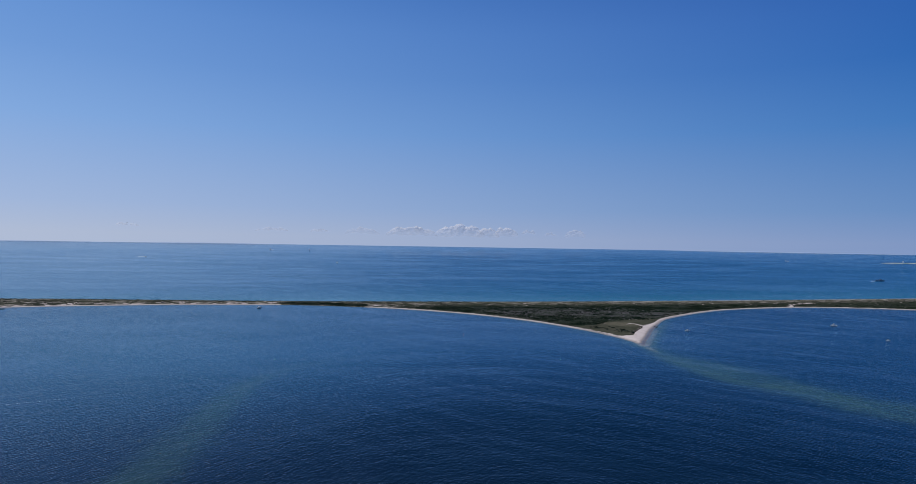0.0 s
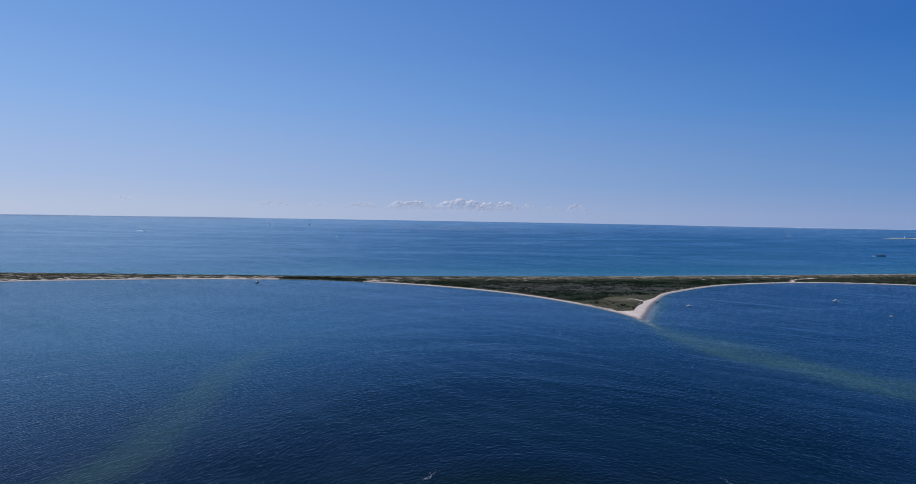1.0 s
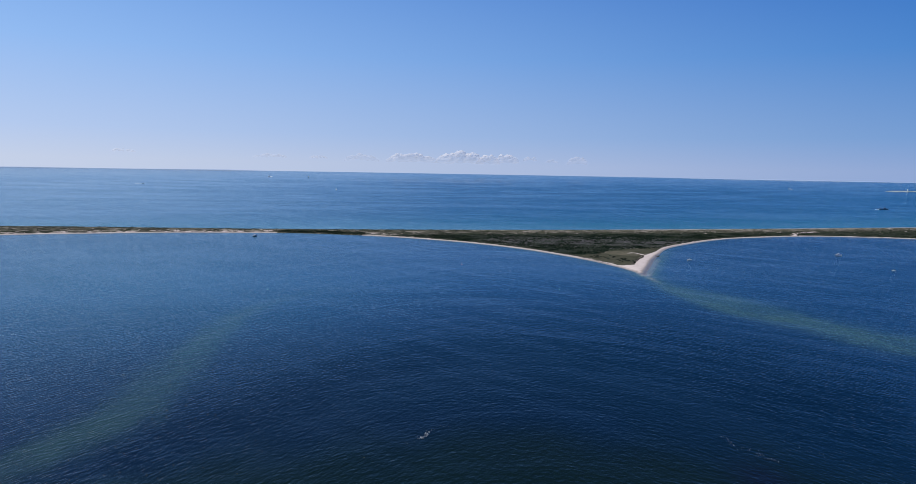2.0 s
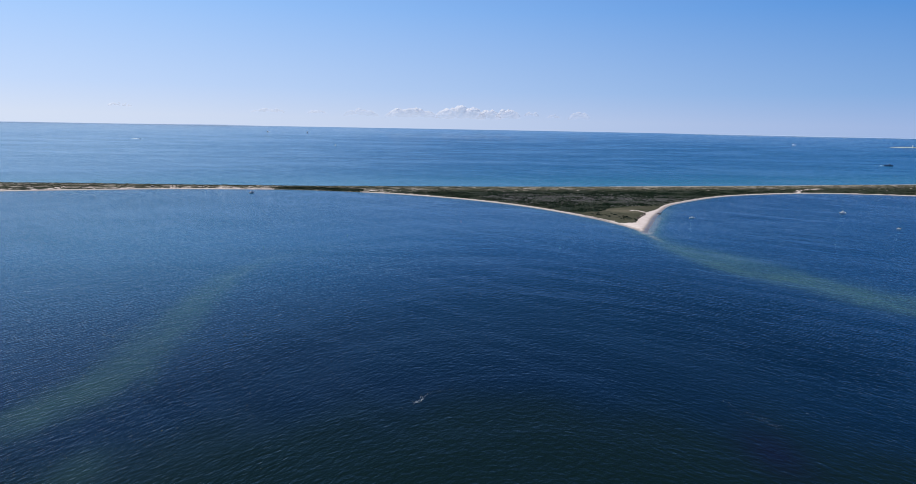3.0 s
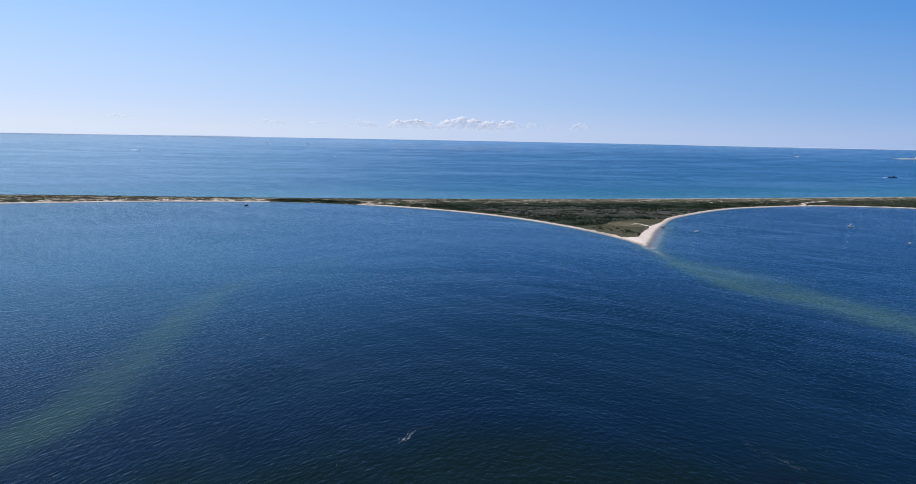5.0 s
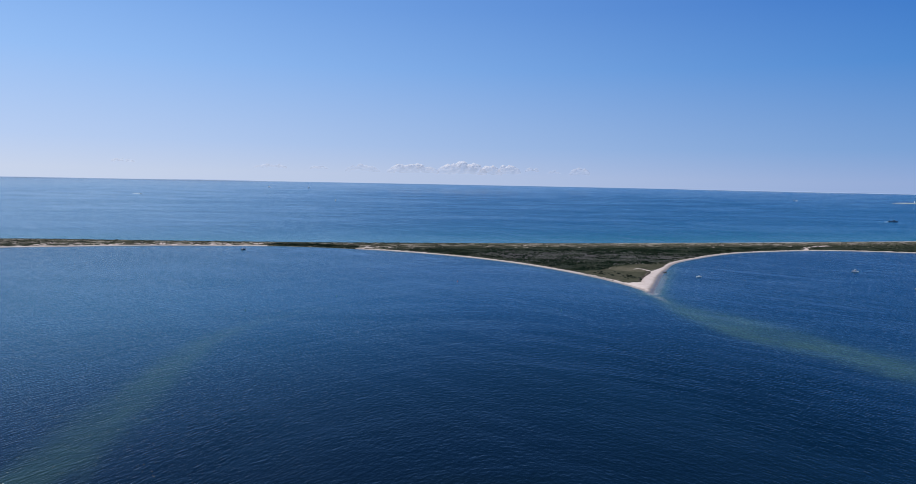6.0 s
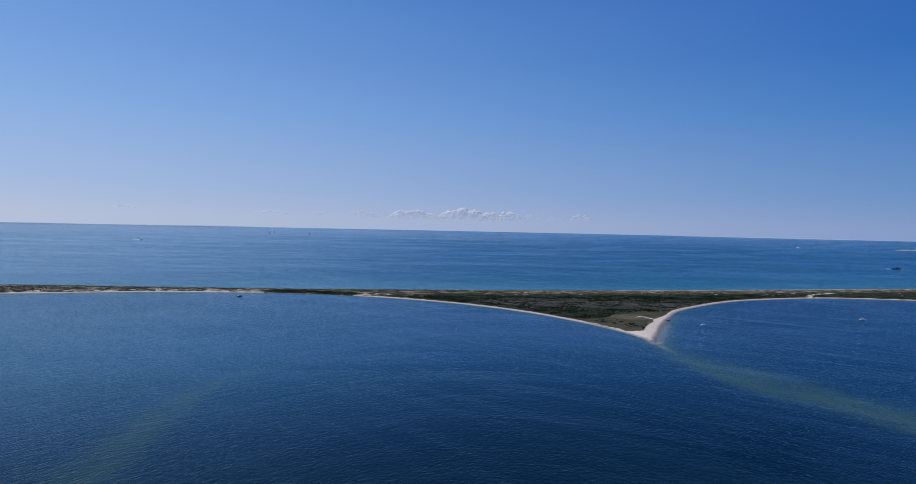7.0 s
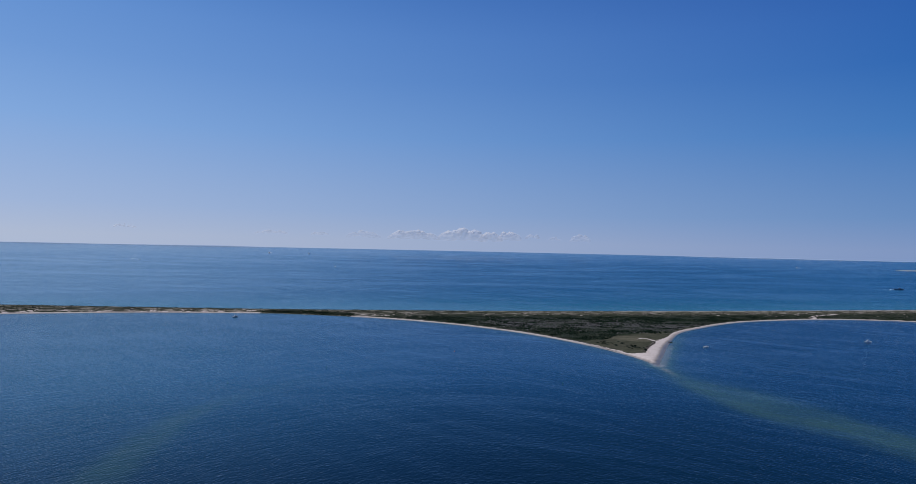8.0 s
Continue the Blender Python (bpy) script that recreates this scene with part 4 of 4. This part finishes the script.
# ---- vessels on the open sea ----
def ship(at, turn, length):
    ob = thing("trawler", at, "dark trawler under way on the open sea, haze painted in", "ship", "", turn)
    L, B = length, length * 0.2
    hull = part("hull", hull_shape(L, B, 0.13 * L, 0.04 * L, 0.5), HAZED_DARK, ob)
    part("bulwark", box(bmesh.new(), (L * 0.7, B * 0.9, 0.025 * L), (-0.1 * L, 0, 0.1 * L), 0.1), HAZED_DARK, hull)
    house = part("deckhouse", box(bmesh.new(), (0.22 * L, 0.7 * B, 0.09 * L), (0.12 * L, 0, 0.145 * L), 0.15, 0.92), HAZED_DARK, ob)
    part("bridge", box(bmesh.new(), (0.11 * L, 0.6 * B, 0.06 * L), (0.14 * L, 0, 0.215 * L), 0.15, 0.9), HAZED_DARK, ob)
    part("bridge_window", box(bmesh.new(), (0.112 * L, 0.61 * B, 0.02 * L), (0.14 * L, 0, 0.222 * L), 0.03, 0.97), GLASS, house)
    part("funnel", rod(bmesh.new(), (0.02 * L, 0, 0.12 * L), (0.01 * L, 0, 0.24 * L), 0.03 * L, 0.024 * L, 12), HAZED_DARK, ob)
    part("mast", rod(bmesh.new(), (0.1 * L, 0, 0.2 * L), (0.1 * L, 0, 0.38 * L), 0.25, 0.1, 8), HAZED_DARK, ob)
    part("gantry", rod(rod(bmesh.new(), (-0.34 * L, -0.3 * B, 0.1 * L), (-0.34 * L, -0.2 * B, 0.24 * L), 0.3, sides=6), (-0.34 * L, 0.3 * B, 0.1 * L), (-0.34 * L, 0.2 * B, 0.24 * L), 0.3, sides=6), HAZED_DARK, ob)
    part("boom", rod(bmesh.new(), (0.09 * L, 0, 0.3 * L), (-0.3 * L, 0, 0.2 * L), 0.15, sides=6), HAZED_DARK, ob)
    return ob


ship((1349, 2122, 0), -8, 27)


def at_sea(x, y):
    return (x, y, float(sea_level(math.hypot(x, y))))


def yacht(at, turn, h):
    ob = thing("sailing_yacht", at, "white sailing yacht far out on the sea", "boat", "", turn)
    L = h * 0.75
    part("hull", hull_shape(L, L * 0.3, L * 0.16, L * 0.05), WHITE, ob)
    part("mast", rod(bmesh.new(), (0.05 * L, 0, 0.1 * L), (0.05 * L, 0, h), 0.12, 0.07, 6), STEEL, ob)
    for name, pts in (("mainsail", ((0.03, 0.2), (-0.42, 0.22), (0.03, 1.28))), ("foresail", ((0.09, 0.18), (0.48, 0.16), (0.07, 1.1)))):
        bm = bmesh.new()
        a, b, c = (Vector((px * L, 0, pz * L)) for px, pz in pts)
        rows = []
        for i in range(7):
            u = i / 6
            p, q = a.lerp(c, u), b.lerp(c, u)
            rows.append([bm.verts.new(p.lerp(q, j / 4) + Vector((0, 0.06 * L * math.sin(math.pi * j / 4) * (1 - u), 0))) for j in range(5)])
        for r, r2 in zip(rows, rows[1:]):
            for j in range(4):
                bm.faces.new([r[j], r[j + 1], r2[j + 1], r2[j]])
        part(name, bm, SAIL, ob)
    return ob


yacht(at_sea(-540, 2974), -40, 10)


def boat_wake(at, turn, length, wake, flecks=90):
    """A low churned ridge of foam behind a boat, on the sheet of the sea."""
    rng = np.random.default_rng(int(abs(at[0])))
    verts, faces = [], []
    m = pose(*at, 0, 0, turn)
    slope = 2 * 74.0 * max(0.0, (math.hypot(at[0], at[1]) - 2500) / 2400.0) / 2400.0
    out = Vector((at[0], at[1], 0)).normalized()
    for _ in range(flecks):
        s = rng.uniform(0.4, wake / length)
        p = m @ Vector((-s * length, rng.normal(0, 0.6 + 0.05 * s * length), 0))
        p.z = at[2] + slope * (p - Vector(at)).dot(out) + 0.1
        r, o = rng.uniform(0.5, 1.5), len(verts)
        for i in range(5):
            a = i * math.tau / 5
            verts.append((p.x + r * math.cos(a), p.y + r * math.sin(a), p.z - 0.1))
        verts.append((p.x, p.y, p.z + 0.45 * r))
        faces += [(o + i, o + (i + 1) % 5, o + 5) for i in range(5)]
    tagged(new("boat_wake", mesh_of("boat_wake", verts, faces, FOAM)), "white foam wake behind a boat", "foam", kind="stuff")


boat_wake((1349, 2122, 0), -8, 27, 46, 9)


def far_launch(at, turn, length, label, wake):
    ob = cabin_cruiser(at, turn, length, WHITE, label, True, WHITE)
    ob["group"] = "boats on the open sea"
    if wake:
        boat_wake(at, turn, length, wake)


far_launch(at_sea(-938, 4196), 130, 15, "white motor yacht near the horizon", 0)
far_launch(at_sea(-1175, 4161), 140, 15, "white motor yacht near the horizon", 30)
far_launch(at_sea(-1486, 3162), -25, 9, "small launch running across the open sea", 55)
far_launch(at_sea(1791, 3624), 185, 10, "small launch running across the open sea", 18)


# ---- the low point with its lighthouse ----
def far_point():
    pts = spline([(2186, 3429), (2215, 3424), (2260, 3410), (2330, 3385), (2460, 3330)], 6)
    n = len(pts)
    wide = 20 + 12 * np.sin(np.linspace(0, 9, n)) + 26 * np.linspace(0, 1, n) ** 0.6
    wide[0] = 3
    out = np.array([0.54, 0.84])
    verts, faces = [], []
    for i, (p, w) in enumerate(zip(pts, wide)):
        for s, h in ((-0.5, -1.0), (-0.35, 1.2), (-0.05, 2.6 + 0.8 * math.sin(i * 0.9)), (0.3, 2.2), (0.6, -1.0)):
            q = p + out * w * s
            verts.append((q[0], q[1], float(sea_level(np.hypot(*q))) + h * min(1.0, 0.25 + i * 0.12)))
    for i in range(n - 1):
        faces += [(i * 5 + k, i * 5 + k + 1, i * 5 + 6 + k, i * 5 + 5 + k) for k in range(4)]
    k = Nodes("far_sand")
    m = k.done(Base_Color=k.mix(k.ramp(k.noise(22.0, 3.0, 0.6), 0.4, 0.6), (0.34, 0.33, 0.31), (0.16, 0.18, 0.15)), Roughness=0.95)
    tagged(new("far_ground", mesh_of("far_ground", verts, faces, m, True)), "low sandy point across the water", "ground", kind="structure")
    x, y = 2281.0, 3400.0
    z = float(sea_level(math.hypot(x, y))) + 1.2
    ob = thing("lighthouse", (x, y, z), "white lighthouse tower on the low sandy point", "lighthouse")
    tower = part("tower", rod(bmesh.new(), (0, 0, -1), (0, 0, 11), 2.4, 1.7, 16), WHITE, ob)
    part("gallery", rod(bmesh.new(), (0, 0, 11), (0, 0, 11.4), 2.3, sides=16), BLACK, ob)
    part("lantern_room", rod(bmesh.new(), (0, 0, 11.4), (0, 0, 13.2), 1.2, sides=12), GLASS, ob)
    part("lantern_roof", rod(bmesh.new(), (0, 0, 13.2), (0, 0, 14.4), 1.5, 0.1, 12), BLACK, ob)
    part("door", box(bmesh.new(), (0.3, 1.0, 2.1), (-2.25, 0, 1.0), 0.02), BLACK, tower)


far_point()


# ---- low coast along the horizon, haze put into its colour ----
def hazy_coast(name, az0, az1, top, seed):
    rng = np.random.default_rng(seed)
    n = 80
    az = np.radians(np.linspace(az0, az1, n))
    base = float(sea_level(4885.0))
    ends = np.minimum(1, np.minimum(np.arange(n), n - 1 - np.arange(n)) / 14)
    h = top * (0.55 + 0.3 * np.sin(np.linspace(0, 7, n) + seed) + 0.15 * rng.normal(0, 0.5, n)) * ends
    verts, faces = [], []
    for a, hh in zip(az, h):
        for r, z in ((4880.0, base - 4), (4886.0, base + max(0.2, hh)), (4893.0, base - 4)):
            verts.append((r * math.sin(a), r * math.cos(a), z))
    for i in range(n - 1):
        faces += [(i * 3 + k, i * 3 + k + 1, i * 3 + 4 + k, i * 3 + 3 + k) for k in range(2)]
    tagged(new(name, mesh_of(name, verts, faces, HAZE_COAST, True)), "low distant coast with haze painted in", "coast", kind="structure")


hazy_coast("backdrop", -36, -15, 6.0, 2)
hazy_coast("backdrop", 17, 37, 5.0, 5)


# ---- small fair-weather clouds low over the horizon ----
def cloud(az, el, width, height, puffs, seed, material, label):
    """One cloud: piled puffs with a flat base, fused into a single skin."""
    rng = np.random.default_rng(seed)
    r = 4860.0
    a = radians(az)
    ob_at = Vector((r * math.sin(a), r * math.cos(a), 100 + r * math.tan(radians(el))))
    side = Vector((math.cos(a), -math.sin(a), 0))
    back = Vector((math.sin(a), math.cos(a), 0))
    bm = bmesh.new()
    for i in range(puffs):
        u = rng.uniform(-0.5, 0.5)
        crown = (1 - (2 * abs(u)) ** 3.5) * (0.70 + 0.30 * math.sin(u * 8 + seed) ** 2)
        v = rng.uniform(0, 1) ** 0.8 * crown
        size = height * rng.uniform(0.15, 0.29)
        p = side * (u * width) + back * rng.normal(0, 6) + Vector((0, 0, v * height * 0.8))
        res = bmesh.ops.create_icosphere(bm, subdivisions=1, radius=1.0)["verts"]
        for q in res:
            lump = 1 + 0.18 * math.sin(q.co.x * 9 + seed + i) * math.cos(q.co.z * 8 + i)
            q.co = p + Vector((q.co.x * size * 1.35, q.co.y * size * 1.2, max(q.co.z, -0.35) * size)) * lump
    me = bpy.data.meshes.new("cloud")
    bm.to_mesh(me)
    bm.free()
    me.materials.append(material)
    ob = new("cloud", me)
    ob.location = ob_at
    fuse = ob.modifiers.new("fuse", "REMESH")
    fuse.mode, fuse.voxel_size, fuse.use_smooth_shade = "VOXEL", max(2.0, height / 26), True
    return tagged(ob, label, "cloud", "fair-weather clouds")


WHITE_CLOUD, FAINT_CLOUD = "small white cumulus cloud low over the sea", "faint flat cloud bank low over the sea"
cloud(-4.0, 0.66, 340, 70, 150, 1, CLOUD, WHITE_CLOUD)
cloud(0.1, 0.64, 320, 94, 190, 2, CLOUD, WHITE_CLOUD)
cloud(2.5, 0.62, 140, 74, 80, 3, CLOUD, WHITE_CLOUD)
cloud(4.1, 0.70, 150, 66, 80, 4, CLOUD, WHITE_CLOUD)
cloud(-8.2, 0.68, 220, 52, 80, 5, THIN_CLOUD, FAINT_CLOUD)
cloud(6.1, 0.90, 90, 36, 34, 6, THIN_CLOUD, FAINT_CLOUD)
cloud(7.9, 0.78, 80, 28, 30, 7, THIN_CLOUD, FAINT_CLOUD)
cloud(10.0, 0.70, 120, 60, 60, 8, THIN_CLOUD, WHITE_CLOUD)
cloud(-15.6, 0.78, 230, 30, 60, 9, THIN_CLOUD, FAINT_CLOUD)
cloud(-11.8, 0.80, 120, 26, 36, 10, THIN_CLOUD, FAINT_CLOUD)
cloud(-26.5, 1.0, 130, 26, 36, 11, THIN_CLOUD, FAINT_CLOUD)
